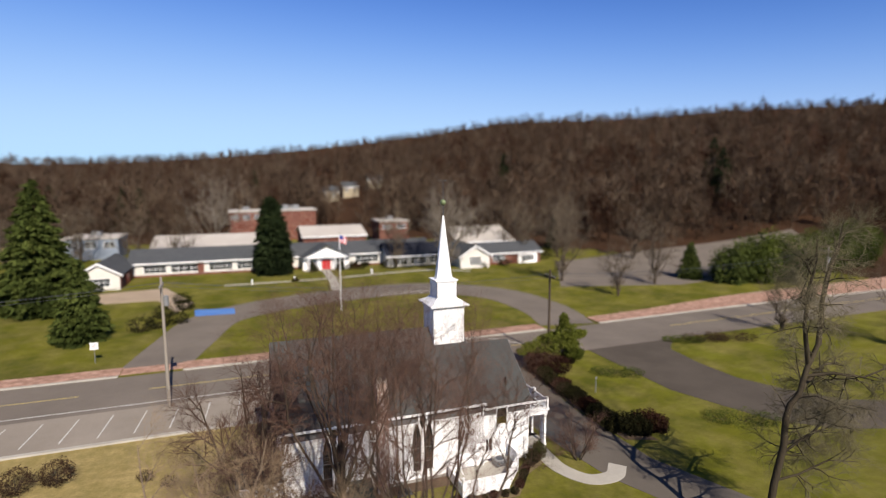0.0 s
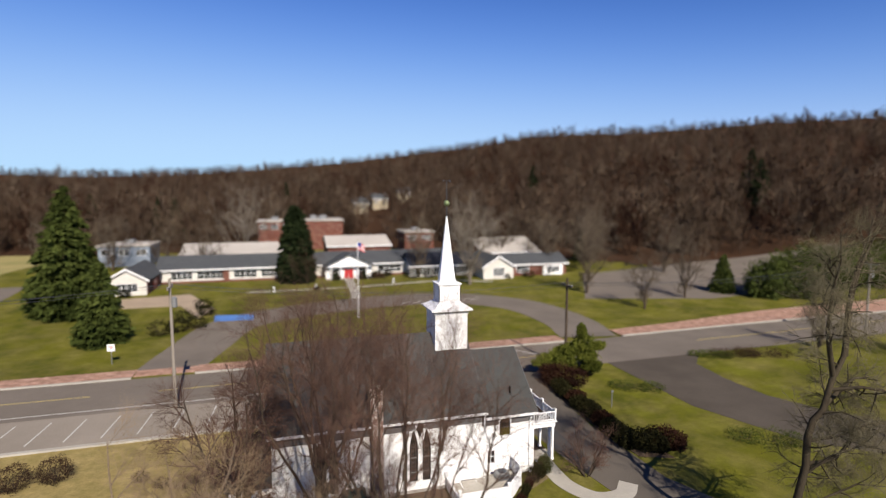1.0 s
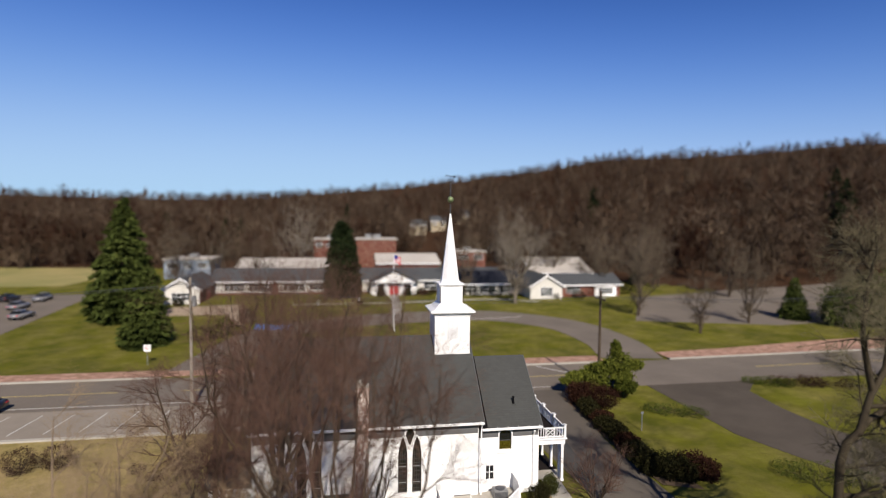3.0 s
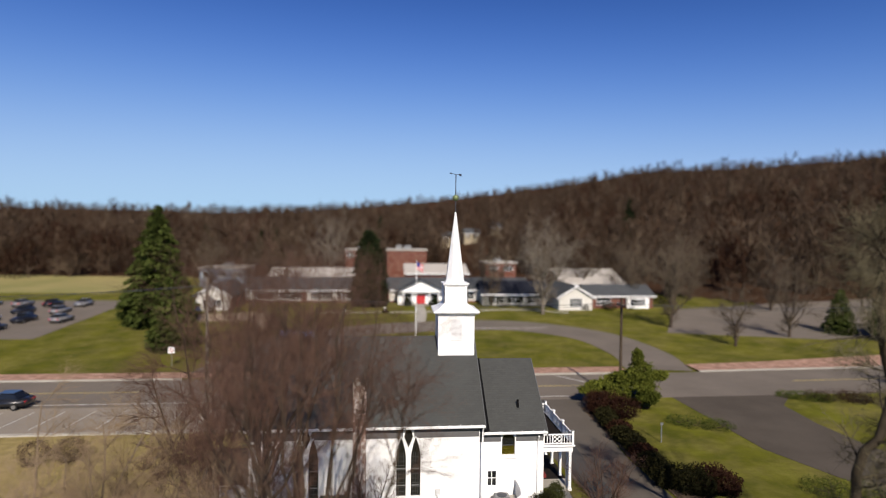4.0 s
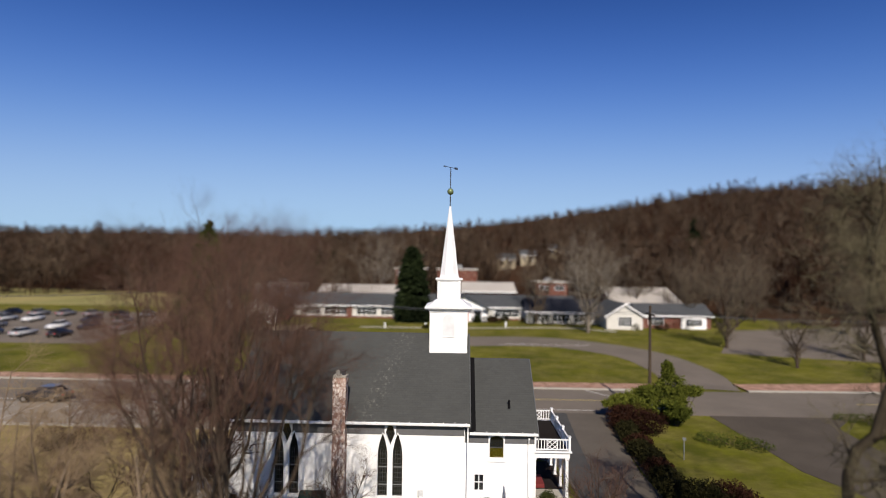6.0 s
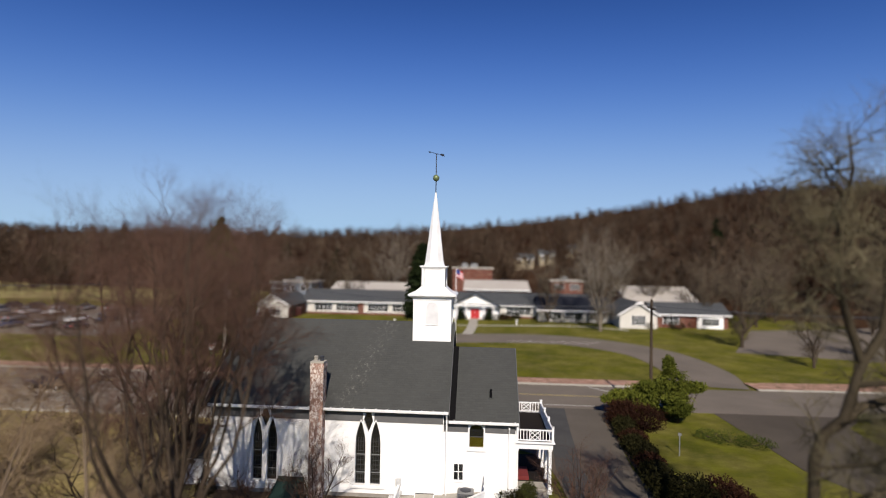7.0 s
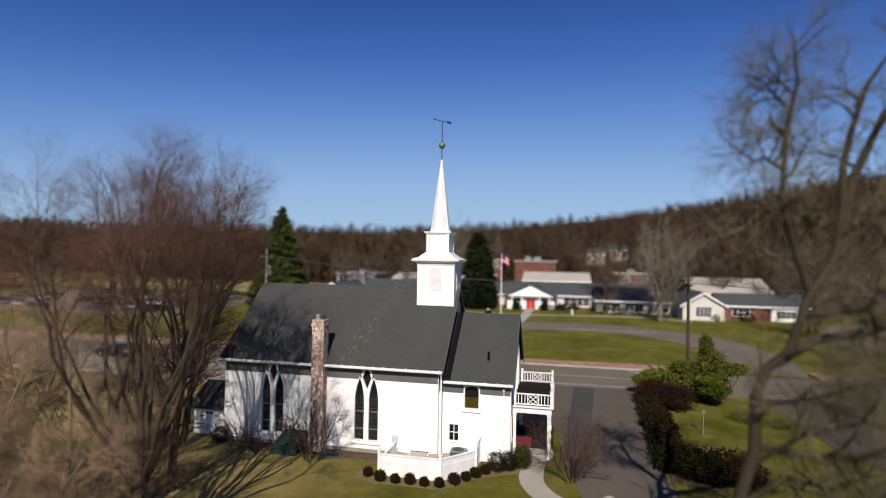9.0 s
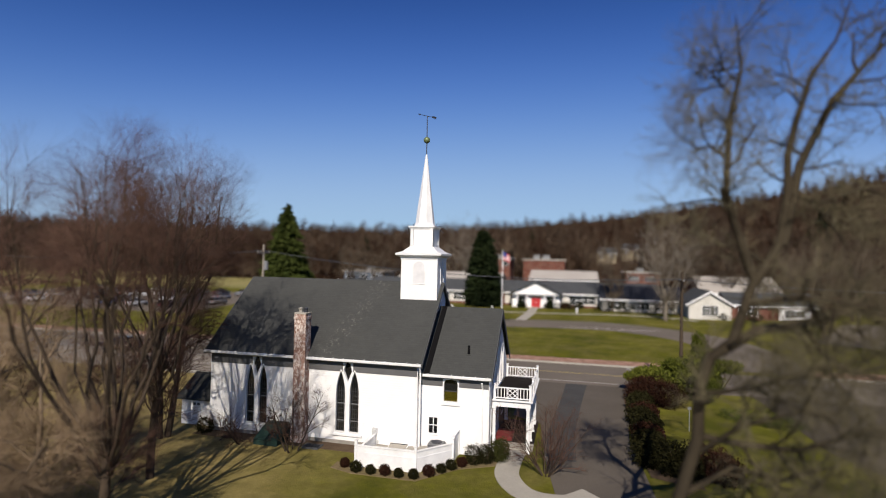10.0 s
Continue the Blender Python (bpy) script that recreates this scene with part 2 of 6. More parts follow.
DRIVE_ASPHALT = mottled("grey_loop_drive_asphalt", (0.07, 0.06, 0.05), (0.092, 0.079, 0.066), (0.048, 0.041, 0.035), 0.2, 10, 0.92, 0.2, depth=0.006)
DARK_ASPHALT = mottled("fresh_asphalt_patch", (0.056, 0.056, 0.0576), (0.072, 0.072, 0.072), (0.04, 0.04, 0.04), 0.4, 12, 0.9, 0.25, depth=0.006)
CONCRETE = mottled("pale_concrete", (0.384, 0.368, 0.328), (0.32, 0.304, 0.272), (0.24, 0.224, 0.2), 0.5, 10, 0.9, 0.25, depth=0.004)
LINE = mottled("worn_white_road_paint", (0.528, 0.528, 0.504), (0.44, 0.44, 0.416), (0.24, 0.24, 0.24), 0.8, 7, 0.8)
YELLOW = mottled("worn_yellow_road_paint", (0.50, 0.41, 0.14), (0.43, 0.35, 0.13), (0.25, 0.21, 0.11), 0.8, 7, 0.8)
BLUE = mottled("blue_road_paint", (0.064, 0.176, 0.496), (0.096, 0.216, 0.496), (0.064, 0.096, 0.2), 0.6, 7, 0.8)
LAWN = lawn_mat()
LITTER = mottled("leaf_litter", (0.058, 0.031, 0.018), (0.038, 0.022, 0.0135), (0.021, 0.013, 0.009), 0.08, 2.5, 0.95, 0.1, depth=0.1, strength=0.6)
MULCH = mottled("bark_mulch", (0.096, 0.068, 0.048), (0.136, 0.1, 0.068), (0.048, 0.0336, 0.024), 1.0, 9, 0.95, 0.1, depth=0.04, strength=0.8)
SOIL = mottled("pale_brown_soil", (0.20, 0.155, 0.095), (0.15, 0.125, 0.06), (0.09, 0.07, 0.04), 1.2, 8, 0.95, 0.1, depth=0.03, strength=0.6)
BARK = mottled("grey_brown_bark", (0.084, 0.064, 0.048), (0.0528, 0.04, 0.0304), (0.028, 0.0216, 0.016), 1.2, 14, 0.95, 0.1, depth=0.02, strength=0.7, stretch=(1, 1, 0.25))
PALE_BARK = mottled("pale_sycamore_bark", (0.216, 0.188, 0.152), (0.128, 0.1104, 0.088), (0.072, 0.0616, 0.0496), 0.8, 8, 0.95, 0.1, depth=0.02, strength=0.5, stretch=(1, 1, 0.3))
TWIG = island_mat("red_brown_twigs", (0.07, 0.039, 0.029), (0.175, 0.108, 0.083))
TWIG_TAN = island_mat("tan_twigs", (0.26, 0.19, 0.122), (0.38, 0.285, 0.188))
TWIG_OAK = island_mat("lichened_olive_twigs", (0.115, 0.10, 0.062), (0.22, 0.195, 0.125))
TWIG_PALE = island_mat("pale_sycamore_twigs", (0.14, 0.12, 0.098), (0.23, 0.20, 0.165))
TWIG_GREY = island_mat("grey_brown_twigs", (0.092, 0.0736, 0.0536), (0.152, 0.124, 0.092))
WOOD_TWIG = wood_mat()
MAPLE_BARK = mottled("tan_grey_bark", (0.20, 0.155, 0.112), (0.14, 0.106, 0.078), (0.07, 0.053, 0.04), 1.2, 14, 0.95, 0.1, depth=0.02, strength=0.6, stretch=(1, 1, 0.25))
OAK_BARK = mottled("olive_tan_oak_bark", (0.064, 0.053, 0.036), (0.038, 0.031, 0.022), (0.018, 0.014, 0.011), 0.5, 12, 0.95, 0.1, depth=0.02, strength=0.7, stretch=(1, 1, 0.3))
LEAF_OLIVE = island_mat("olive_box_leaves", (0.03, 0.035, 0.01), (0.062, 0.068, 0.018))
RUSSET = island_mat("dead_russet_leaves", (0.034, 0.02, 0.012), (0.062, 0.036, 0.021))
YEW = island_mat("yellow_green_yew_sprays", (0.048, 0.060, 0.009), (0.155, 0.168, 0.028))
NEEDLE = island_mat("dark_fir_needles", (0.0096, 0.016, 0.0064), (0.0224, 0.032, 0.0112))
NEEDLE_PALE = island_mat("green_spruce_needles", (0.034, 0.048, 0.011), (0.074, 0.09, 0.022))
LEAF = island_mat("evergreen_shrub_leaves", (0.04, 0.056, 0.0096), (0.088, 0.104, 0.02))
LEAF_DARK = island_mat("dark_box_leaves", (0.011, 0.011, 0.004), (0.029, 0.027, 0.009))
LEAF_RED = island_mat("russet_barberry_leaves", (0.021, 0.009, 0.006), (0.044, 0.019, 0.0105))
GLASS = glass_mat("dark_window_glass", (0.06, 0.065, 0.07))
GLASS_DAY = glass_mat("far_window_glass", (0.10, 0.12, 0.14))
STAINED = glass_mat("amber_green_stained_glass", (0.28, 0.24, 0.03), 0.15)
LEAD = plain("dark_lead_bars", (0.05, 0.05, 0.05), 0.6)
COPPER = plain("verdigris_copper", (0.168, 0.216, 0.104), 0.5, 0.4)
IRON = plain("blackened_iron", (0.06, 0.065, 0.08), 0.5, 0.5)
REDPAINT = plain("red_door_paint", (0.42, 0.025, 0.03), 0.45)
REDSTEP = plain("dull_red_step_paint", (0.15, 0.03, 0.03), 0.7)
# near-black membrane, also the painted shade on the rear porch floor
DECK = plain("dark_membrane_and_shade", (0.015, 0.012, 0.011), 0.9)
GREYMETAL = plain("grey_metal", (0.256, 0.264, 0.272), 0.45, 0.5)
PALEMETAL = plain("pale_grey_enamel", (0.5, 0.51, 0.52), 0.5)
WOODPOLE = mottled("weathered_pole_wood", (0.264, 0.24, 0.208), (0.2, 0.176, 0.152), (0.128, 0.112, 0.096), 0.8, 12, 0.9, stretch=(1, 1, 0.1))
WHITEROOF = mottled("white_gravel_roof", (0.44, 0.416, 0.384), (0.368, 0.344, 0.32), (0.288, 0.264, 0.24), 0.12, 3, 0.9)
BULKGREEN = plain("dark_green_metal_paint", (0.012, 0.035, 0.03), 0.6, 0.2)
# black of the vent pipe, also of painted shade in valley and well
TAR_SHADE = plain("black_tar_and_shade", (0.008, 0.008, 0.009), 0.9, 0.0, 0.05)
TYRE = plain("black_rubber", (0.02, 0.02, 0.02), 0.8)
CHROME = plain("bright_rim_metal", (0.5, 0.5, 0.5), 0.3, 0.9)


# ---- mesh helpers ----
def link(name, bm, material, parent=None, smooth=False):
    me = bpy.data.meshes.new(name)
    bmesh.ops.recalc_face_normals(bm, faces=bm.faces[:])
    bm.to_mesh(me)
    bm.free()
    if smooth:
        for p in me.polygons:
            p.use_smooth = True
    me.materials.append(material)
    ob = new(name, me)
    if parent is not None:
        ob.parent = parent
    return ob


def part(name, bm, material, parent, label="", smooth=False):
    ob = link(name, bm, material, parent, smooth)
    return tagged(ob, label) if label else ob


def thing(name, label, category, group="", at=(0, 0, 0), rz=0.0):
    ob = new(name)
    ob.empty_display_size = 0.3
    ob.matrix_basis = pose(*at, 0, 0, rz)
    return tagged(ob, label, category, group)


def box(bm, x0, x1, y0, y1, z0, z1):
    v = [bm.verts.new(p) for p in ((x0, y0, z0), (x1, y0, z0), (x1, y1, z0), (x0, y1, z0), (x0, y0, z1), (x1, y0, z1), (x1, y1, z1), (x0, y1, z1))]
    for f in ((0, 3, 2, 1), (4, 5, 6, 7), (0, 1, 5, 4), (1, 2, 6, 5), (2, 3, 7, 6), (3, 0, 4, 7)):
        bm.faces.new([v[i] for i in f])
    return bm


def boxes(*rows):
    bm = bmesh.new()
    for r in rows:
        box(bm, *r)
    return bm


def bevel(bm, w=0.02, n=1):
    bmesh.ops.bevel(bm, geom=bm.edges[:], offset=w, segments=n, affect="EDGES", clamp_overlap=True)
    return bm


def beam(bm, a, b, w, h=None, up=(0, 0, 1)):
    """A square bar from a to b."""
    a, b = Vector(a), Vector(b)
    d = (b - a).normalized()
    u = Vector(up)
    if abs(d.dot(u)) > 0.98:
        u = Vector((0, 1, 0))
    s = d.cross(u).normalized() * w / 2
    t = s.normalized().cross(d).normalized() * (h or w) / 2
    v = [bm.verts.new(p + i * s + j * t) for p in (a, b) for i, j in ((-1, -1), (1, -1), (1, 1), (-1, 1))]
    for f in ((0, 1, 2, 3), (7, 6, 5, 4), (0, 4, 5, 1), (1, 5, 6, 2), (2, 6, 7, 3), (3, 7, 4, 0)):
        bm.faces.new([v[i] for i in f])
    return bm


def extruded(points, vec, bm=None):
    """A prism: a flat outline swept along vec."""
    bm = bm or bmesh.new()
    a = [bm.verts.new(p) for p in points]
    b = [bm.verts.new(Vector(p) + Vector(vec)) for p in points]
    bm.faces.new(a)
    bm.faces.new(b[::-1])
    for i in range(len(a)):
        j = (i + 1) % len(a)
        bm.faces.new((a[i], b[i], b[j], a[j]))
    return bm


def pierced(outline, holes, vec, to3d):
    """A slab with openings through it. outline and holes are 2D loops; to3d maps (u, v) to space."""
    bm = bmesh.new()
    edges = []
    for loop in (outline, *holes):
        vs = [bm.verts.new(to3d(u, v)) for u, v in loop]
        edges += [bm.edges.new((vs[i], vs[(i + 1) % len(vs)])) for i in range(len(vs))]
    bmesh.ops.triangle_fill(bm, use_beauty=True, use_dissolve=False, edges=edges)
    ret = bmesh.ops.extrude_face_region(bm, geom=bm.faces[:] + bm.edges[:] + bm.verts[:])
    bmesh.ops.translate(bm, vec=vec, verts=[g for g in ret["geom"] if isinstance(g, bmesh.types.BMVert)])
    return bm


def lathe(profile, n=12, at=(0, 0, 0), turn=0.0):
    """profile: (radius, z) from below to above."""
    bm = bmesh.new()
    rings = []
    for r, z in profile:
        rings.append([bm.verts.new((at[0] + r * math.cos(turn + 2 * math.pi * k / n), at[1] + r * math.sin(turn + 2 * math.pi * k / n), at[2] + z)) for k in range(n)])
    for a, b in zip(rings, rings[1:]):
        for k in range(n):
            bm.faces.new((a[k], a[(k + 1) % n], b[(k + 1) % n], b[k]))
    bm.faces.new(rings[0][::-1])
    bm.faces.new(rings[-1])
    return bm


def tubes(lines, sides=4):
    """Tapered tubes along polylines [(points, radii)], as vertex and face arrays."""
    vs, fs, n0 = [], [], 0
    ang = 2 * np.pi * np.arange(sides) / sides
    ca, sa = np.cos(ang), np.sin(ang)
    for pts, rad in lines:
        p = np.asarray(pts, float)
        d = np.gradient(p, axis=0)
        d /= np.linalg.norm(d, axis=1, keepdims=True) + 1e-9
        ref = np.array([0.0, 0.0, 1.0]) if abs(d[0, 2]) < 0.9 else np.array([1.0, 0.0, 0.0])
        s = np.cross(d, ref)
        s /= np.linalg.norm(s, axis=1, keepdims=True) + 1e-9
        t = np.cross(s, d)
        r = np.asarray(rad, float)[:, None, None]
        ring = p[:, None, :] + r * (ca[None, :, None] * s[:, None, :] + sa[None, :, None] * t[:, None, :])
        vs.append(ring.reshape(-1, 3))
        m = len(p)
        i = np.arange(m - 1)[:, None] * sides
        k = np.arange(sides)[None, :]
        k2 = (k + 1) % sides
        q = np.stack([i + k, i + k2, i + sides + k2, i + sides + k], -1).reshape(-1, 4) + n0
        fs.append(q)
        n0 += m * sides
    return np.concatenate(vs), np.concatenate(fs)


def raw_mesh(name, verts, faces):
    """A mesh from arrays: faces is (n, 3) or (n, 4)."""
    me = bpy.data.meshes.new(name)
    n, k = faces.shape
    me.vertices.add(len(verts))
    me.vertices.foreach_set("co", np.asarray(verts, np.float32).ravel())
    me.loops.add(n * k)
    me.loops.foreach_set("vertex_index", faces.astype(np.int32).ravel())
    me.polygons.add(n)
    me.polygons.foreach_set("loop_start", (np.arange(n) * k).astype(np.int32))
    me.update(calc_edges=True)
    return me


def raw_part(name, verts, faces, material, parent=None, label=""):
    me = raw_mesh(name, verts, faces)
    me.materials.append(material)
    ob = new(name, me)
    if parent is not None:
        ob.parent = parent
    return tagged(ob, label) if label else ob


# ---- ground ----
EYE_X, EYE_Y, RIDGE = -3.0, -31.0, 520
AZ = [-90, -50, -40, -30, -20, -5, 5, 12, 21, 25, 35, 47, 57, 80, 110]
RISE = [19, 19, 19, 21, 22, 28.5, 36, 46, 58, 64, 63, 68, 64, 60, 30]
EDGE = [170, 200, 205, 205, 200, 195, 192, 182, 172, 162, 152, 147, 140, 150, 150]


def polar(x, y):
    return np.degrees(np.arctan2(x - EYE_X, y - EYE_Y)), np.hypot(x - EYE_X, y - EYE_Y)


def ground_z(x, y):
    """The lie of the land: level by the church, a gentle rise to the north, wooded hills beyond."""
    x, y = np.asarray(x, float), np.asarray(y, float)
    z = np.clip((y - 34) / 51, 0, 1.6)
    az, r = polar(x, y)
    rise, edge = np.interp(az, AZ, RISE), np.interp(az, AZ, EDGE)
    k = np.clip((r - edge + 25) / (RIDGE - edge + 25), 0, 1)
    bumps = 1.5 * np.sin(x * 0.021 + 1) * np.sin(y * 0.017) * k
    bumps = bumps + 11 * np.clip((r - 465) / 55, 0, 1)
    back = np.where(y > EYE_Y - 20, 1.0, 0.0)
    return z + (k * k * (3 - 2 * k) * rise + bumps) * back


def gz(x, y):
    return float(ground_z(x, y))


def lines_of(stops):
    out = [stops[0][0]]
    for (a, step), (b, _) in zip(stops, stops[1:]):
        n = max(1, round((b - a) / step))
        out += [a + (b - a) * (k + 1) / n for k in range(n)]
    return np.array(out)


gx = lines_of([(-1500, 150), (-640, 20), (-120, 6), (-60, 3), (80, 6), (150, 20), (680, 150), (1500, 1)])
gy = lines_of([(-900, 120), (-120, 12), (-40, 3), (110, 6), (160, 15), (680, 100), (1500, 1)])
X, Y = np.meshgrid(gx, gy)
verts = np.stack([X, Y, ground_z(X, Y)], -1).reshape(-1, 3)
nx, ny = len(gx), len(gy)
i = (np.arange(ny - 1)[:, None] * nx + np.arange(nx - 1)[None, :]).ravel()
ground = raw_part("ground", verts, np.stack([i, i + 1, i + nx + 1, i + nx], -1), LAWN)
ground.data.materials.append(LITTER)
mid = verts[np.stack([i, i + nx + 1], -1)].mean(1)
az, r = polar(mid[:, 0], mid[:, 1])
wooded = (r > np.interp(az, AZ, EDGE) - 12) & (mid[:, 1] > 20)
ground.data.polygons.foreach_set("material_index", wooded.astype(np.int32))
ground.data.polygons.foreach_set("use_smooth", np.ones(len(i), bool))
tagged(ground, "winter lawn, green and straw-coloured, rising to leaf-strewn wooded hills", "ground", kind="structure")


def strip(name, left, right, material, label, category, lift=0.03, step=2.0, kind="structure"):
    """A paved sheet between two polylines of equal length, lying on the ground with a real edge."""
    L, R = [], []
    for (a, b), (c, d) in zip(zip(left, left[1:]), zip(right, right[1:])):
        n = max(1, int(max(math.dist(a, b), math.dist(c, d)) / step))
        for k in range(n):
            L.append((a[0] + (b[0] - a[0]) * k / n, a[1] + (b[1] - a[1]) * k / n))
            R.append((c[0] + (d[0] - c[0]) * k / n, c[1] + (d[1] - c[1]) * k / n))
    L.append(left[-1])
    R.append(right[-1])
    bm = bmesh.new()
    across = 4
    rows = []
    for a, b in zip(L, R):
        row = []
        for k in range(across + 1):
            x, y = a[0] + (b[0] - a[0]) * k / across, a[1] + (b[1] - a[1]) * k / across
            row.append(bm.verts.new((x, y, gz(x, y) + lift)))
        low = [bm.verts.new((p.co.x, p.co.y, p.co.z - lift - 0.15)) for p in (row[0], row[-1])]
        rows.append([low[0], *row, low[1]])
    for a, b in zip(rows, rows[1:]):
        for k in range(len(a) - 1):
            bm.faces.new((a[k], a[k + 1], b[k + 1], b[k]))
    return tagged(link(name, bm, material), label, category, kind=kind)


def curve_pts(ctrl, n=10):
    """Catmull-Rom through control points."""
    p = [Vector((*c, 0)) for c in ctrl]
    p = [2 * p[0] - p[1], *p, 2 * p[-1] - p[-2]]
    out = []
    for a, b, c, d in zip(p, p[1:], p[2:], p[3:]):
        for k in range(n):
            t = k / n
            q = 0.5 * (2 * b + (c - a) * t + (2 * a - 5 * b + 4 * c - d) * t * t + (3 * b - a - 3 * c + d) * t ** 3)
            out.append((q.x, q.y))
    out.append((p[-2].x, p[-2].y))
    return out


def ribbon(name, ctrl, width, material, label, category, lift=0.03, kind="structure"):
    c = curve_pts(ctrl)
    L, R = [], []
    for k, (x, y) in enumerate(c):
        a, b = c[max(0, k - 1)], c[min(len(c) - 1, k + 1)]
        d = Vector((b[0] - a[0], b[1] - a[1])).normalized()
        w = width / 2 if isinstance(width, (int, float)) else 0.5 * np.interp(k / (len(c) - 1), [0, 0.5, 1], width)
        L.append((x - d.y * w, y + d.x * w))
        R.append((x + d.y * w, y - d.x * w))
    return strip(name, L, R, material, label, category, lift, 2.0, kind)


strip("road", [(-220, 29.4), (-120, 29.4), (20, 29.4), (60, 30.8), (120, 31.6), (260, 31.0)], [(-220, 20.2), (-120, 20.2), (20, 20.2), (60, 20.6), (120, 21.5), (260, 20.5)],
      ROAD_ASPHALT, "worn grey asphalt two-lane road with painted lines", "road", 0.03)
strip("parking_bay", [(-120, 20.25), (-8, 20.25)], [(-120, 13.6), (-8, 13.6)], OLD_ASPHALT, "pale old asphalt parking strip beside the road", "parking", 0.026)
for a, b, tag in ((-120, -28.6, "kerb_west"), (-22.4, 22.6, "kerb_mid"), (31.5, 220, "kerb_east")):
    ya = lambda x: 29.4 + max(0, min(1.4, (x - 20) * 0.035))
    behind = lambda x: float(np.interp(x, [-120, 20, 40, 66, 90, 220], [2.9, 2.9, 3.6, 6.5, 7.5, 7.5]))
    n = max(1, int((b - a) / 10))
    strip(tag, [(a + (b - a) * k / n, ya(a + (b - a) * k / n) + 0.32) for k in range(n + 1)], [(a + (b - a) * k / n, ya(a + (b - a) * k / n)) for k in range(n + 1)],
          CONCRETE, "pale concrete kerb along the road", "kerb", 0.17)
    strip(tag.replace("kerb", "pavement"), [(a + (b - a) * k / n, ya(a + (b - a) * k / n) + behind(a + (b - a) * k / n)) for k in range(n + 1)], [(a + (b - a) * k / n, ya(a + (b - a) * k / n) + 0.33) for k in range(n + 1)],
          PAVER, "red brick pavement strip behind the kerb", "pavement", 0.16)
strip("pavement_crossing", [(-28.6, 32.3), (-22.4, 32.3)], [(-28.6, 30.2), (-22.4, 30.2)], PAVER, "flush brick pavement crossing the drive mouth", "pavement", 0.05)
strip("kerb_near", [(-120, 13.6), (-8, 13.6)], [(-120, 13.2), (-8, 13.2)], CONCRETE, "pale concrete kerb beside the parking strip", "kerb", 0.15)
strip("drive_church", [(4.2, 20.3), (4.2, 9.0), (6.2, 7.4), (6.8, 1.0), (7.6, -4), (9.4, -8), (13, -14), (21, -26)], [(15.0, 20.3), (11.95, 9.0), (11.7, 6), (11.9, 1.5), (12.1, -3), (14.6, -9), (18.5, -14), (27, -26)],
      ASPHALT, "grey asphalt drive beside the church", "drive", 0.022)
strip("drive_east", [(22.8, 20.4), (22.9, 15.5), (23.0, 7), (24.6, 2.6), (26.2, -1.4), (30, -4.6), (36, -6.6), (60, -12)], [(36, 20.6), (32.4, 17), (31.7, 12), (31.8, 7), (33.6, 3.2), (36.4, -0.6), (41, -2.6), (62, -7)],
      DRIVE_ASPHALT, "worn grey asphalt side drive curving through lawn", "drive", 0.022)
ribbon("drive_loop", [(-25.5, 31.5), (-23.5, 40), (-20, 51), (-11, 57), (3, 60.8), (16, 60.4), (26, 52), (28.5, 40), (27, 31)], (7.0, 9.0, 8.0), ROAD_ASPHALT, "pale asphalt loop drive in front of the long low building", "drive", 0.03)
strip("car_park_east", [(40, 53.5), (63, 47.5), (84, 50), (120, 56)], [(54, 78), (80, 84), (105, 84), (140, 84)], ROAD_ASPHALT, "pale old asphalt car park", "car park", 0.035)
strip("car_park_west", [(-125, 92), (-62, 92)], [(-125, 52), (-58, 52)], ROAD_ASPHALT, "pale asphalt car park with parked cars", "car park", 0.035)
strip("dry_field", [(-190, 150), (-70, 150)], [(-190, 105), (-75, 105)], mottled("straw_field", (0.32, 0.27, 0.12), (0.20, 0.20, 0.075), (0.17, 0.14, 0.06), 0.06, 2, 0.95), "straw-coloured dry field beyond the car park", "field", 0.03)
ribbon("footpath", [(5.2, 2.4), (5.0, 0.2), (5.1, -2.0), (6.2, -3.8), (8.0, -4.0), (9.2, -2.9)], 1.25, CONCRETE, "curved pale concrete footpath from porch to drive", "path", 0.035)
ribbon("door_path", [(0.3, 85), (0.2, 74), (-0.4, 66), (-0.6, 64)], 1.8, CONCRETE, "straight concrete path to the red door", "path", 0.04)
ribbon("lawn_path", [(-20, 75), (0, 75.5), (20, 78), (30, 74)], 1.0, CONCRETE, "thin concrete path across the lawn", "path", 0.035)
strip("wing_forecourt", [(-42, 74), (-30, 76), (-24, 62)], [(-40, 66), (-30, 66), (-26, 56)], mottled("tan_paving", (0.36, 0.29, 0.22), (0.3, 0.24, 0.18), (0.2, 0.16, 0.12), 0.4, 6, 0.9), "tan paved forecourt", "paving", 0.035)
strip("mulch_bed", [(-3.9, -2.6), (-2.6, -3.0), (0.6, -3.0), (2.2, -1.2), (4.4, 0.2)], [(-3.9, -3.45), (-2.6, -3.85), (0.8, -3.85), (2.5, -1.8), (4.5, -0.7)], SOIL, "dark bark mulch bed along the white fence", "mulch bed", 0.03, 0.6)
strip("hedge_bed", [(12.3, 17.5), (11.9, 6), (12.2, 0)], [(14.8, 18.5), (13.9, 6), (14.6, -1)], MULCH, "dark mulch under the hedge", "mulch bed", 0.03)


def paint(name, pts, width, material, label, z=0.036):
    bm = bmesh.new()
    for a, b in pts:
        d = Vector((b[0] - a[0], b[1] - a[1], 0)).normalized()
        s = Vector((-d.y, d.x, 0)) * width / 2
        q = [Vector((*a, gz(*a) + z)) - s, Vector((*b, gz(*b) + z)) - s, Vector((*b, gz(*b) + z)) + s, Vector((*a, gz(*a) + z)) + s]
        extruded(q, (0, 0, 0.003), bm)
    return tagged(link(name, bm, material), label, "road marking", kind="structure")


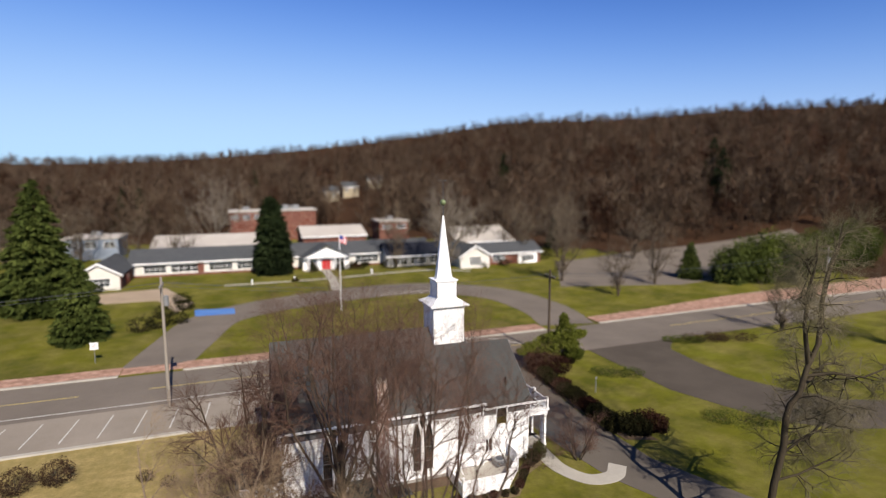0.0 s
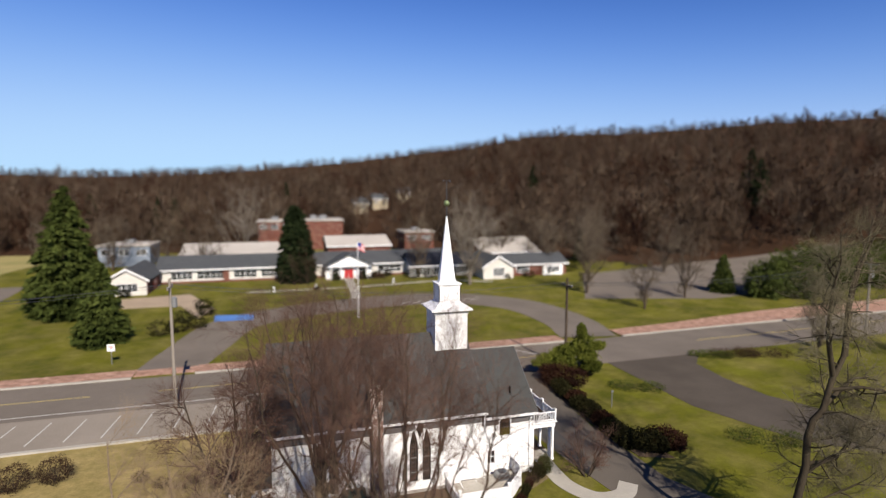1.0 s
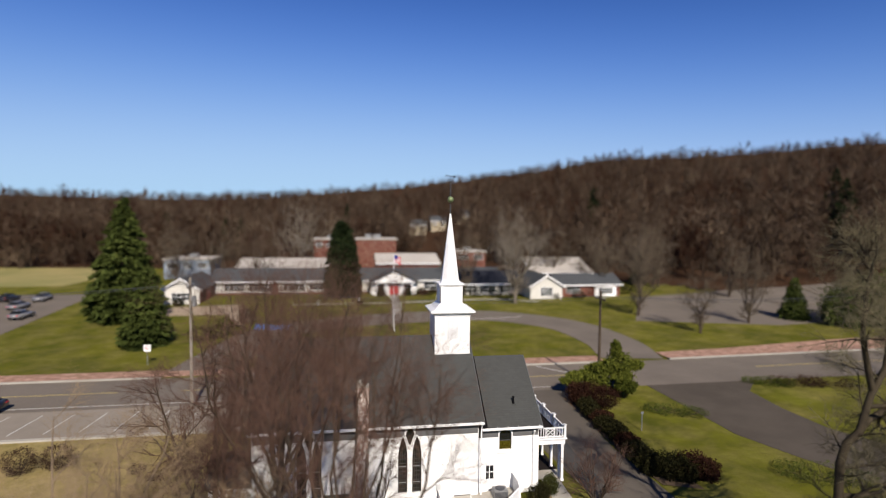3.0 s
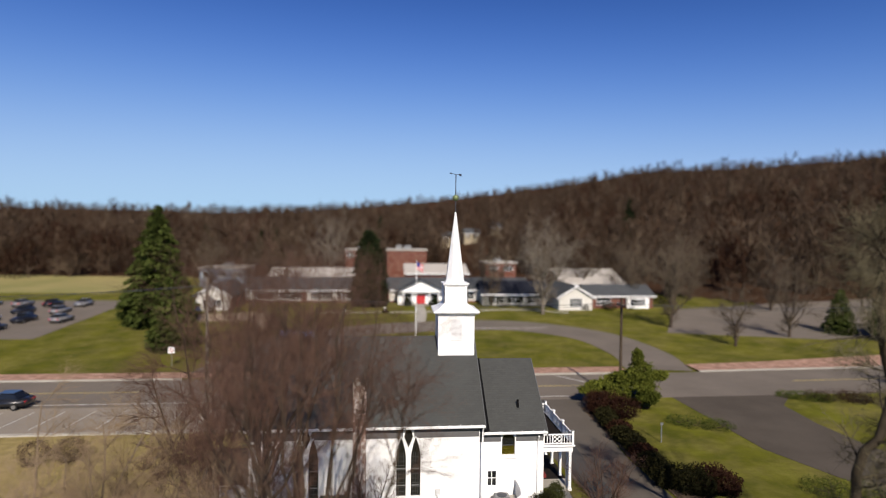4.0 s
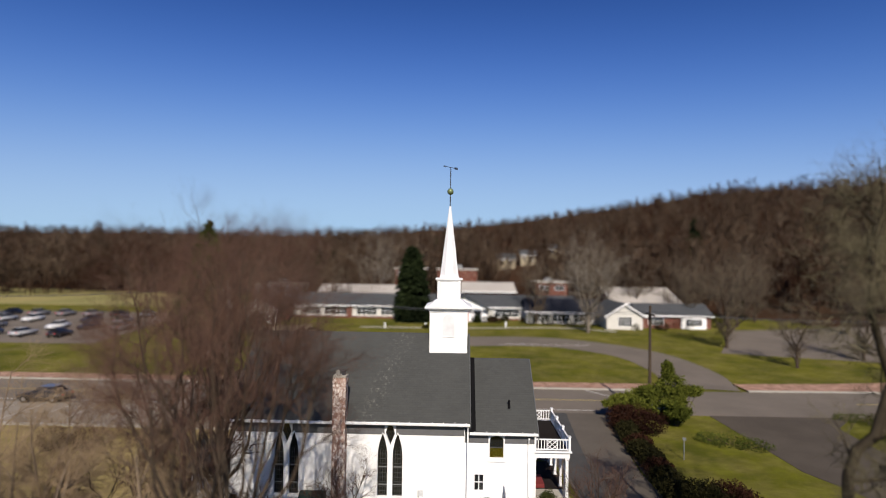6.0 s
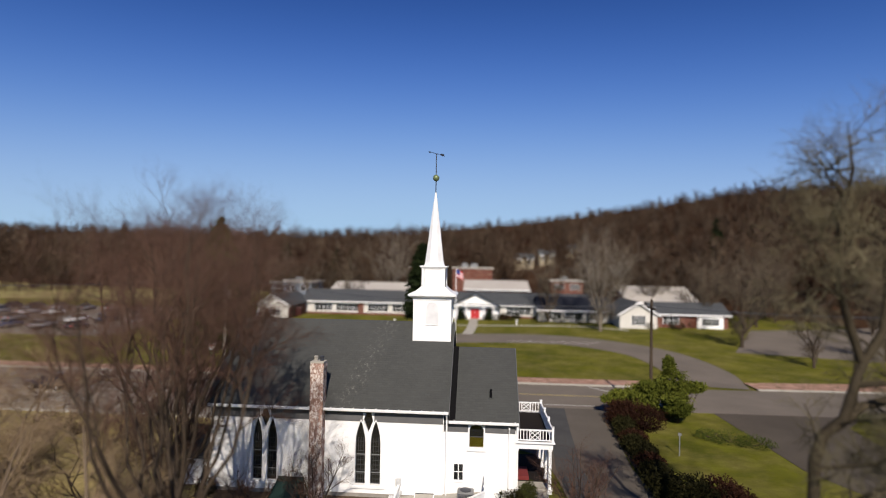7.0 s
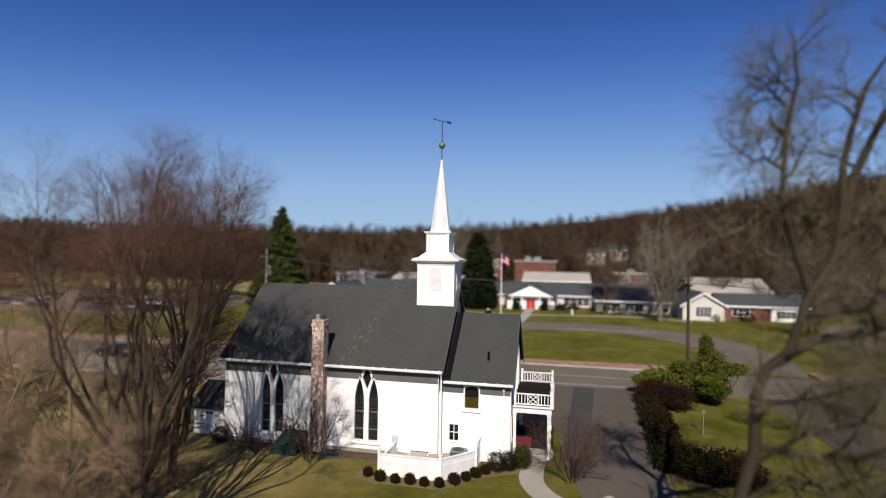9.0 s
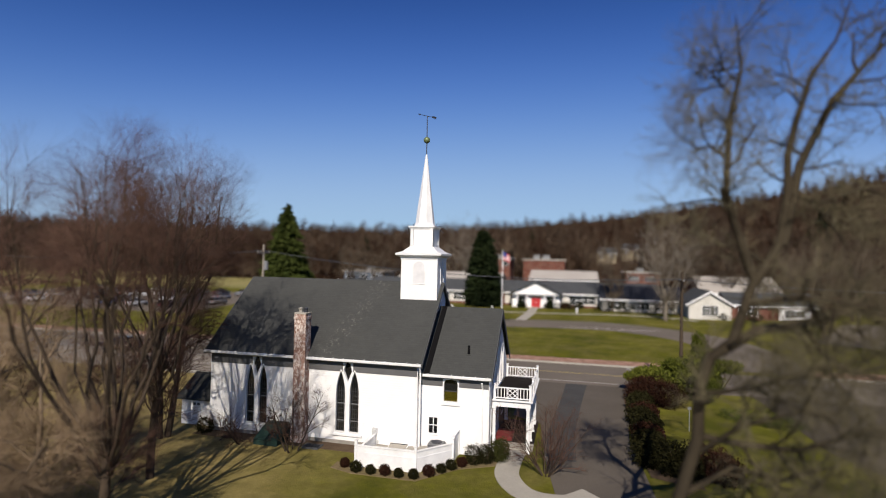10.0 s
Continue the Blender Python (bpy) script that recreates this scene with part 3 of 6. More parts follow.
paint("edge_line", [((-120, 21.15), (12.5, 21.15))], 0.14, LINE, "white edge line painted on the road")
paint("centre_line", [((-120, 25.0), (-31, 25.0)), ((-25, 24.9), (-6, 24.9)), ((-2, 24.9), (22, 24.9)), ((40, 25.4), (120, 26.5))], 0.14, YELLOW, "yellow centre line painted on the road")
paint("bay_lines", [((x - 0.25, 14.7), (x, 19.2)) for x in np.arange(-60.7, -16, 2.6)], 0.1, LINE, "slanting white parking bay lines", 0.034)
paint("stop_line", [((13.5, 29.0), (19, 22.5))], 0.2, LINE, "slanting white line at the junction", 0.038)
paint("loop_bay_lines", [((x, 57.2), (x + 2.6, 59.2)) for x in np.arange(6, 19, 1.8)], 0.16, LINE, "faded pale parking lines on the loop drive", 0.038)
strip("blue_bay", [(-23.6, 57.2), (-17.8, 56.4)], [(-23.2, 53.2), (-17.6, 52.8)], BLUE, "blue painted accessible parking bay", "road marking", 0.042)
strip("asphalt_patch", [(7.7, 20.1), (7.3, 13), (6.7, 5.4), (6.9, 1.0)], [(9.5, 20.1), (8.9, 13), (8.4, 5.4), (8.5, 1.0)], DARK_ASPHALT, "darker patched strip in the asphalt drive", "road patch", 0.028)


# ---- the church ----
NW, NE, NC, NEAVE, NRIDGE = -13.72, -0.32, 4.7, 5.0, 9.40       # nave: west, east, axis, eave and ridge heights
AE, AC, AEAVE, ARIDGE = 3.72, 4.4, 4.40, 7.88                     # annex: east wall, axis, eave and ridge heights
AS = 0.40                                                        # annex south wall
church = thing("church", "small white clapboard church with dark shingle roof and pointed steeple", "church")


def lancet(cx, w, z0, zs, za, n=6):
    """A pointed-arch outline."""
    pts = [(cx - w / 2, z0), (cx + w / 2, z0)]
    h = za - zs
    for k in range(n + 1):
        a = k / n
        pts.append((cx + w / 2 * (1 - a ** 1.6), zs + h * a ** 0.82 if k else zs))
    for k in range(n - 1, -1, -1):
        a = k / n
        pts.append((cx - w / 2 * (1 - a ** 1.6), zs + h * a ** 0.82 if k else zs))
    return pts


def kite(cx, w, z0, z1):
    m = z0 + (z1 - z0) * 0.58
    return [(cx, z0), (cx + w * 0.3, z0 + (m - z0) * 0.6), (cx + w / 2, m), (cx + w * 0.28, z1 - 0.07), (cx, z1), (cx - w * 0.28, z1 - 0.07), (cx - w / 2, m), (cx - w * 0.3, z0 + (m - z0) * 0.6)]


def rect(x0, x1, z0, z1):
    return [(x0, z0), (x1, z0), (x1, z1), (x0, z1)]


def ring(loop, w, depth, to3d, vec, bm=None):
    """A moulding round an outline, w wide outwards."""
    c = Vector((sum(p[0] for p in loop) / len(loop), sum(p[1] for p in loop) / len(loop)))
    out = []
    n = len(loop)
    for k in range(n):
        a, b, d = Vector(loop[k - 1]), Vector(loop[k]), Vector(loop[(k + 1) % n])
        e1, e2 = (b - a).normalized(), (d - b).normalized()
        nrm = Vector((e1.y + e2.y, -e1.x - e2.x))
        nrm = nrm.normalized() if nrm.length > 1e-6 else (b - c).normalized()
        if nrm.dot(b - c) < 0:
            nrm = -nrm
        out.append(b + nrm * w)
    bm = bm or bmesh.new()
    for k in range(n):
        j = (k + 1) % n
        extruded([to3d(*loop[k]), to3d(*loop[j]), to3d(*out[j]), to3d(*out[k])], vec, bm)
    return bm


south = lambda y: (lambda u, v: Vector((u, y, v)))
LANCETS = (-4.54, -10.5)
holes = []
for c in LANCETS:
    holes += [lancet(c - 0.43, 0.56, 0.72, 2.95, 4.28), lancet(c + 0.43, 0.56, 0.72, 2.95, 4.28), kite(c, 0.54, 3.62, 4.76)]
part("south_wall", pierced([(NW, -0.4), (NE, -0.4), (NE, 4.86), (NW, 4.86)], holes, (0, 0.25, 0), south(0.0)), SIDING, church)
part("north_wall", boxes((NW, NE, 9.15, 9.4, -0.4, 4.86)), SIDING, church)
for name, x in (("west_wall", NW), ("east_wall", NE - 0.25)):
    top = [(0.26, -0.4), (9.14, -0.4), (9.14, 4.86), (NC, NRIDGE - 0.2), (0.26, 4.86)]
    part(name, extruded([(x, u, v) for u, v in top], (0.25, 0, 0)), SIDING, church)
part("foundation", boxes((NW - 0.03, NE + 0.03, -0.04, -0.004, -0.4, 0.22)), mottled("stone_base", (0.3, 0.28, 0.26), (0.2, 0.19, 0.17), None, 1.5, 8), church, "low grey stone foundation")


def gable_roof(x0, x1, yc, half, eave, ridge, thick=0.14):
    """Two slopes in one mesh; half: from axis to eave edge."""
    prof = [(yc - half, eave), (yc, ridge), (yc + half, eave), (yc + half, eave - thick), (yc, ridge - thick * 1.35), (yc - half, eave - thick)]
    bm = bmesh.new()
    a = [bm.verts.new((x0, u, v)) for u, v in prof]
    b = [bm.verts.new((x1, u, v)) for u, v in prof]
    for k in range(6):
        j = (k + 1) % 6
        bm.faces.new((a[k], a[j], b[j], b[k]))
    for r in (a, b[::-1]):
        bm.faces.new((r[0], r[1], r[4], r[5]))
        bm.faces.new((r[1], r[2], r[3], r[4]))
    return bm


part("nave_roof", gable_roof(NW - 0.26, 0.0, NC, NC + 0.35, NEAVE, NRIDGE), SHINGLE, church, "dark grey asphalt shingle roof with pale streaks")
part("annex_roof", gable_roof(NE + 0.002, 3.9, AC, AC - 0.1, AEAVE, ARIDGE), SHINGLE, church, "dark grey asphalt shingle roof")
# black strip added for the shadow along the nave's end wall
part("valley_shade", extruded([(0.004, 0.1, AEAVE + 0.004), (0.34, 0.1, AEAVE + 0.004), (0.34, AC, ARIDGE + 0.004), (0.004, AC, ARIDGE + 0.004)], (0, -0.006, 0.01)), TAR_SHADE, church, "black strip painted as shade in the roof valley")


def gutter(x0, x1, y, z):
    bm = bmesh.new()
    prof = [(0, 0.06), (0, -0.06), (-0.05, -0.1), (-0.11, -0.06), (-0.12, 0.04), (-0.09, 0.04), (-0.085, -0.04), (-0.03, -0.06), (-0.02, 0.06)]
    return extruded([(x0, y + u, z + v) for u, v in prof], (x1 - x0, 0, 0), bm)


def under_roof(parent, x0, x1, ys, yw, z, first, last, gaps, drop):
    """Gutter with hangers, soffit and frieze along a south eave."""
    g = part("gutter", gutter(x0, x1, ys - 0.004, z - 0.05), WHITE, parent, "white metal gutter")
    me = boxes((-0.02, 0.02, -0.07, 0.10, 0.0, 0.035))
    hang = bpy.data.meshes.new("hanger")
    me.to_mesh(hang)
    me.free()
    hang.materials.append(WHITE)
    n = int((x1 - x0) / 0.62)
    for k in range(n):
        h = new("hanger", hang)
        h.parent = g
        h.location = (x0 + 0.3 + k * (x1 - x0 - 0.5) / (n - 1), ys - 0.03, z + 0.012)
    part("soffit", boxes((x0 + 0.02, x1 - 0.02, ys + 0.01, yw - 0.003, z - 0.19, z - 0.15)), GREYTRIM_SHADE, parent, "soffit coloured grey for eave shade")
    # frieze boards carry the eave shadow in their grey; drop sets its depth
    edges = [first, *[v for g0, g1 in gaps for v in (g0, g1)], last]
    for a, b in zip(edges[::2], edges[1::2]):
        part("frieze", boxes((a, b, yw - 0.03, yw - 0.003, z - drop, z - 0.195)), EAVE_SHADE, parent, "frieze board coloured grey as eave shadow")


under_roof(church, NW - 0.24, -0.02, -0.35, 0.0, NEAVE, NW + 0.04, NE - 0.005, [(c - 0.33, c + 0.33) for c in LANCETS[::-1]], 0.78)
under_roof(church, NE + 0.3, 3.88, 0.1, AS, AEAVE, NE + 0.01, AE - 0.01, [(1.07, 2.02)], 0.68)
# rakes, coloured dark to carry the shade on their faces
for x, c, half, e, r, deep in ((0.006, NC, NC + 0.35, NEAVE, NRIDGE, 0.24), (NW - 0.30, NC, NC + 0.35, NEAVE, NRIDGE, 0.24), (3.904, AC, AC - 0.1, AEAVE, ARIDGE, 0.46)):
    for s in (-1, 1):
        part("rake_board", extruded([(x, c + s * half, e - 0.02), (x, c, r - 0.02), (x, c, r - deep), (x, c + s * half, e + 0.02 - deep)], (0.035, 0, 0)), GREYTRIM_SHADE, church)
for x, y, z in ((NW - 0.012, -0.016, 4.6), (NE - 0.10, -0.016, 4.6), (3.62, AS - 0.016, 3.9)):
    part("corner_board", boxes((x, x + 0.13, y, y + 0.013, 0.0, z)), WHITE, church)

# annex
awin = [rect(1.15, 1.94, 2.88, 3.9)[0], rect(1.15, 1.94, 2.88, 3.9)[1], (1.94, 3.92), (1.85, 4.08), (1.545, 4.14), (1.24, 4.08), (1.15, 3.92)]
swin = rect(0.30, 0.80, 1.02, 1.92)
part("annex_south_wall", pierced([(NE + 0.002, -0.4), (AE, -0.4), (AE, 4.26), (NE + 0.002, 4.26)], [awin, swin], (0, 0.25, 0), south(AS)), SIDING, church)
part("annex_north_wall", boxes((NE + 0.002, AE, 8.15, 8.4, -0.4, 4.26)), SIDING, church)
east = lambda x: (lambda u, v: Vector((x, u, v)))
BALC_HOLES = [rect(2.45, 3.35, 3.15, 5.35), rect(3.85, 4.95, 3.15, 5.75), rect(5.45, 6.35, 3.15, 5.35)]
LOW_HOLES = [rect(3.3, 4.5, 0.42, 2.45), rect(1.3, 2.1, 1.0, 2.3), rect(5.6, 6.6, 1.0, 2.3)]
part("annex_east_wall", pierced([(AS + 0.252, -0.4), (8.148, -0.4), (8.148, 4.26), (AC, ARIDGE - 0.25), (AS + 0.252, 4.26)], BALC_HOLES + LOW_HOLES, (-0.25, 0, 0), east(AE)), SIDING, church)


def pane_of(loop, to3d, vec):
    return extruded([to3d(u, v) for u, v in loop], vec)


def bars(loop_box, us, vs, to3d, vec, w=0.03):
    """Glazing bars inside a box (u0, u1, v0, v1)."""
    u0, u1, v0, v1 = loop_box
    bm = bmesh.new()
    for u in us:
        extruded([to3d(*p) for p in rect(u - w / 2, u + w / 2, v0, v1)], vec, bm)
    for v in vs:
        extruded([to3d(*p) for p in rect(u0, u1, v - w / 2, v + w / 2)], Vector(vec) * 1.02, bm)
    return bm


for c in LANCETS:
    w = tagged(part("lancet_window", boxes((c - 0.95, c + 0.95, -0.09, -0.004, 0.50, 0.60)), WHITE, church), "pair of tall dark leaded lancet windows in white surrounds")
    for s in (-0.43, 0.43):
        loop = lancet(c + s, 0.56, 0.72, 2.95, 4.28)
        part("casing", ring(loop, 0.07, 0.04, south(-0.004), (0, -0.035, 0)), WHITE, w)
        part("pane", pane_of(loop, south(0.12), (0, 0.012, 0)), GLASS, w)
        part("leading", bars((c + s - 0.27, c + s + 0.27, 0.74, 3.3), [c + s - 0.14, c + s, c + s + 0.14], np.arange(0.98, 3.3, 0.26), south(0.10), (0, 0.018, 0), 0.022), LEAD, w)
        for zt in (1.35, 2.35):
            part("transom", bars((c + s - 0.28, c + s + 0.28, 0.74, 3.3), [], [zt], south(0.085), (0, 0.03, 0), 0.05), GREYMETAL, w)
    loop = kite(c, 0.54, 3.62, 4.76)
    part("casing", ring(loop, 0.05, 0.04, south(-0.004), (0, -0.03, 0)), WHITE, w)
    part("pane", pane_of(loop, south(0.12), (0, 0.012, 0)), GLASS, w)

w = part("arched_window", boxes((1.02, 2.07, AS - 0.08, AS - 0.003, 2.68, 2.78)), WHITE, church, "small arched stained-glass window with white sill")
part("casing", ring(awin, 0.07, 0.04, south(AS - 0.003), (0, -0.03, 0)), WHITE, w)
part("pane", pane_of([(1.15, 2.88), (1.94, 2.88), (1.94, 3.45), (1.15, 3.45)], south(AS + 0.1), (0, 0.012, 0)), STAINED, w, "amber stained glass")
part("pane", pane_of([(1.15, 3.46), (1.94, 3.46), *awin[2:]], south(AS + 0.1), (0, 0.012, 0)), GLASS, w)
part("sash_bar", bars((1.15, 1.94, 2.88, 3.9), [], [3.45], south(AS + 0.07), (0, 0.03, 0), 0.05), LEAD, w)
w = part("sash_window", boxes((0.24, 0.86, AS - 0.06, AS - 0.003, 0.93, 1.0)), WHITE, church, "small white sash window")
part("casing", ring(swin, 0.06, 0.04, south(AS - 0.003), (0, -0.025, 0)), WHITE, w)
for z0, z1 in ((1.02, 1.44), (1.50, 1.92)):
    part("pane", pane_of(rect(0.30, 0.80, z0, z1), south(AS + 0.06), (0, 0.01, 0)), GLASS, w)
part("sash_bar", bars((0.30, 0.80, 1.02, 1.92), [0.55], [1.47], south(AS + 0.04), (0, 0.02, 0), 0.045), WHITE, w)
for k, (u0, u1, v0, v1) in enumerate(((2.45, 3.35, 3.15, 5.35), (3.85, 4.95, 3.15, 5.75), (5.45, 6.35, 3.15, 5.35), (1.3, 2.1, 1.0, 2.3), (5.6, 6.6, 1.0, 2.3))):
    w = part("balcony_window" if k != 1 else "balcony_door", ring(rect(u0, u1, v0, v1), 0.12, 0.04, east(AE + 0.003), (0.04, 0, 0)), WHITE, church, "tall white-framed window" if k != 1 else "tall glazed white door")
    part("pane", pane_of(rect(u0, u1, v0, v1), east(AE - 0.1), (0.012, 0, 0)), GLASS_DAY, w)
    part("glazing_grid", bars((u0, u1, v0, v1), [(u0 + u1) / 2], np.linspace(v0, v1, 5)[1:-1], east(AE - 0.08), (0.03, 0, 0), 0.05), WHITE, w)
door = part("porch_door", boxes((AE - 0.18, AE - 0.12, 3.3, 4.5, 0.42, 2.45)), plain("dark_door_paint", (0.06, 0.03, 0.03)), church, "dark panelled porch door")
part("door_panel", boxes(*[(AE - 0.118, AE - 0.10, a, a + 0.4, b, b + 0.75) for a in (3.42, 3.98) for b in (0.55, 1.5)]), plain("dark_door_panel", (0.08, 0.035, 0.03)), door)

# pipes, meter, vent
for x, y, zt in ((-0.12, -0.07, 4.75), (AE - 0.35, AS - 0.07, 4.0)):
    bm = bmesh.new()
    beam(bm, (x, y - 0.25, zt + 0.1), (x, y, zt - 0.25), 0.08)
    beam(bm, (x, y, zt - 0.27), (x, y, 0.25), 0.08)
    beam(bm, (x, y, 0.24), (x, y - 0.25, 0.1), 0.08)
    part("downpipe", bm, WHITE, church, "white metal downpipe")
bm = bevel(boxes((-2.93, -2.63, -0.13, -0.004, 0.78, 1.15)), 0.02)
meter = part("meter_box", bm, PALEMETAL, church, "small grey electric meter box")
part("meter_dial", lathe([(0.09, 0), (0.09, 0.05)], 12, (0, 0, 0)), PALEMETAL, meter).matrix_basis = pose(-2.78, -0.13, 1.0, 90)
part("conduit", boxes((-2.70, -2.67, -0.05, -0.004, 0.1, 0.78), (-2.66, -2.56, -0.1, -0.004, 0.28, 0.45)), PALEMETAL, meter)
v = part("roof_vent", lathe([(0.10, -0.3), (0.07, 0.1), (0.05, 0.26), (0.075, 0.28), (0.075, 0.36), (0.03, 0.39)], 10, (2.34, 1.45, 5.55)), TAR_SHADE, church, "small black roof vent pipe")
part("flashing", boxes((2.19, 2.49, 1.30, 1.60, 5.2, 5.44)), SHINGLE, v)
part("side_flashing", boxes((NE + 0.005, NE + 0.05, AS + 0.2, 4.5, 4.5, 4.62)), LEAD, church)

# chimney
bm = boxes((-7.77, -7.03, -0.58, -0.002, -0.3, 4.7), (-7.77, -7.03, -0.58, 0.08, 4.7, 7.2), (-7.80, -7.00, -0.61, 0.11, 7.2, 7.36), (-7.77, -7.03, -0.58, 0.08, 7.36, 7.5))
chim = part("chimney", bm, CHIMNEY, church, "tall brick chimney with flaking white paint")
part("chimney_cap", bevel(boxes((-7.79, -7.01, -0.60, 0.10, 7.5, 7.6)), 0.02), CONCRETE, chim)
for x in (-7.56, -7.22):
    part("flue_pot", lathe([(0.11, 0), (0.10, 0.16), (0.13, 0.18), (0.13, 0.24), (0.06, 0.28)], 10, (x, -0.23, 7.6)), CONCRETE if x < -7.3 else IRON, chim)
part("chimney_shoulder", boxes((-7.82, -6.98, -0.62, -0.002, -0.3, 0.5)), CHIMNEY, chim)

# steeple
TX, TY = -1.36, 4.65
tower = part("steeple", boxes((TX - 1.2, TX + 1.2, TY - 1.2, TY + 1.2, 7.6, 11.1)), SIDING, church, "white square steeple with octagonal spire")
SQ = math.pi / 4
part("cornice", lathe([(1.75, 10.88), (1.75, 11.0), (2.02, 11.08), (2.14, 11.14), (2.14, 11.24)], 4, (TX, TY, 0), SQ), WHITE, tower)
part("skirt_roof", lathe([(2.13, 11.244), (1.62, 11.38), (1.10, 11.70)], 4, (TX, TY, 0), SQ), WHITE, tower, "white hipped skirt roof")


def chamfered(w, c, zs):
    """Chamfered square prism or frustum: rows (half width, z)."""
    bm = bmesh.new()
    rings = []
    for h, z in zs:
        k = h * c
        rings.append([bm.verts.new((TX + a, TY + b, z)) for a, b in ((h, -k), (h, k), (k, h), (-k, h), (-h, k), (-h, -k), (-k, -h), (k, -h))])
    for a, b in zip(rings, rings[1:]):
        for q in range(8):
            bm.faces.new((a[q], a[(q + 1) % 8], b[(q + 1) % 8], b[q]))
    bm.faces.new(rings[0][::-1])
    bm.faces.new(rings[-1])
    return bm


part("belfry", chamfered(0.78, 0.72, [(0.74, 11.5), (0.74, 12.86)]), SIDING, tower, "white louvred upper stage")
for s in (0, 90, 180, 270):
    pil = boxes((-0.79, -0.57, -0.79, -0.745, 11.7, 12.84), (0.57, 0.79, -0.79, -0.745, 11.7, 12.84), (-0.55, 0.55, -0.775, -0.745, 11.72, 11.86))
    bmesh.ops.rotate(pil, verts=pil.verts[:], cent=(0, 0, 0), matrix=Matrix.Rotation(radians(s), 3, "Z"))
    bmesh.ops.translate(pil, verts=pil.verts[:], vec=(TX, TY, 0))
    part("pilaster", pil, WHITE, tower)
part("spire_cornice", lathe([(1.06, 12.80), (1.14, 12.88), (1.24, 12.95), (1.24, 13.02)], 4, (TX, TY, 0), SQ), WHITE, tower)
part("spire", chamfered(0.66, 0.4142, [(0.66, 13.02), (0.59, 13.25), (0.05, 17.78)]), WHITE, tower, "tall tapering white spire")
part("finial_rod", lathe([(0.035, 17.6), (0.03, 20.35)], 8, (TX, TY, 0)), IRON, tower)
part("finial_ball", lathe([(0.02, -0.22), (0.12, -0.185), (0.19, -0.11), (0.22, 0), (0.19, 0.11), (0.12, 0.185), (0.02, 0.22)], 16, (TX, TY, 18.74)), COPPER, tower, "greenish copper ball", True)
vane = bmesh.new()
vd = Vector((0.62, 0.78, 0)).normalized()
c0 = Vector((TX, TY, 20.34))
beam(vane, c0 - vd * 0.66, c0 + vd * 0.7, 0.03)
extruded([c0 + vd * 0.42 + Vector((0, 0, 0.07)), c0 + vd * 0.76 + Vector((0, 0, 0.07)), c0 + vd * 0.68, c0 + vd * 0.76 - Vector((0, 0, 0.07)), c0 + vd * 0.42 - Vector((0, 0, 0.07)), c0 + vd * 0.34], (0.02, -0.016, 0), vane)
extruded([c0 - vd * 0.6 + Vector((0, 0, 0.06)), c0 - vd * 0.6 - Vector((0, 0, 0.06)), c0 - vd * 0.8], (0.02, -0.016, 0), vane)
part("weather_vane", vane, IRON, tower, "dark iron arrow weather vane")
PANEL = plain("pale_grey_panel_paint", (0.68, 0.69, 0.72))
for s in (0, 90, 180, 270):
    arch = [(-0.37, 9.35), (0.37, 9.35)] + [(0.37 * math.cos(math.pi * k / 10), 10.36 + 0.37 * math.sin(math.pi * k / 10)) for k in range(11)]
    m = Matrix.Translation((TX, TY, 0)) @ Matrix.Rotation(radians(s), 4, "Z")
    to = lambda u, v, d=-1.204: m @ Vector((u, d, v))
    lou = part("arched_panel", ring(arch, 0.06, 0.03, to, m.to_3x3() @ Vector((0, -0.03, 0))), WHITE, tower, "round-headed panel in a white moulding")
    part("panel_board", extruded([to(u, v) for u, v in arch], m.to_3x3() @ Vector((0, -0.008, 0))), PANEL, lou)

# west vestibule
part("vestibule_wall", boxes((-16.25, NW - 0.002, 0.55, 3.8, -0.4, 1.75)), SIDING, church, "low white entrance porch")
bm = gable_roof(-16.5, NW - 0.002, 2.2, 1.95, 1.72, 3.0, 0.1)
part("vestibule_roof", bm, SHINGLE, church, "small dark shingle roof")
part("vestibule_gable", extruded([(-16.22, 0.6, 1.7), (-16.22, 3.75, 1.7), (-16.22, 2.2, 2.75)], (0.1, 0, 0)), SIDING, church)
part("vestibule_vent", boxes((-15.4, -15.2, 0.52, 0.546, 1.25, 1.4), (-15.1, -14.9, 0.52, 0.546, 1.25, 1.4)), IRON, church)

# ---- porch with balcony ----
PX, PS, PN, PZ = 5.95, 1.42, 7.6, 2.95
porch = thing("porch", "white two-level porch with balustraded flat roof beside the church", "porch")
part("balcony_beam", boxes((AE + 0.05, PX, PS, PS + 0.2, PZ - 0.38, PZ - 0.06), (AE + 0.05, PX, PN - 0.2, PN, PZ - 0.38, PZ - 0.06), (PX - 0.2, PX, PS + 0.202, PN - 0.202, PZ - 0.38, PZ - 0.06)), WHITE, porch)
part("balcony_deck", bevel(boxes((AE + 0.05, PX + 0.12, PS - 0.12, PN + 0.12, PZ - 0.056, PZ + 0.03)), 0.02), WHITE, porch)
part("deck_membrane", boxes((AE + 0.06, PX - 0.08, PS + 0.08, PN - 0.08, PZ + 0.033, PZ + 0.05)), DECK, porch, "dark flat roof membrane")
part("porch_ceiling", boxes((AE + 0.06, PX - 0.21, PS + 0.21, PN - 0.21, PZ - 0.2, PZ - 0.16)), WHITE, porch)
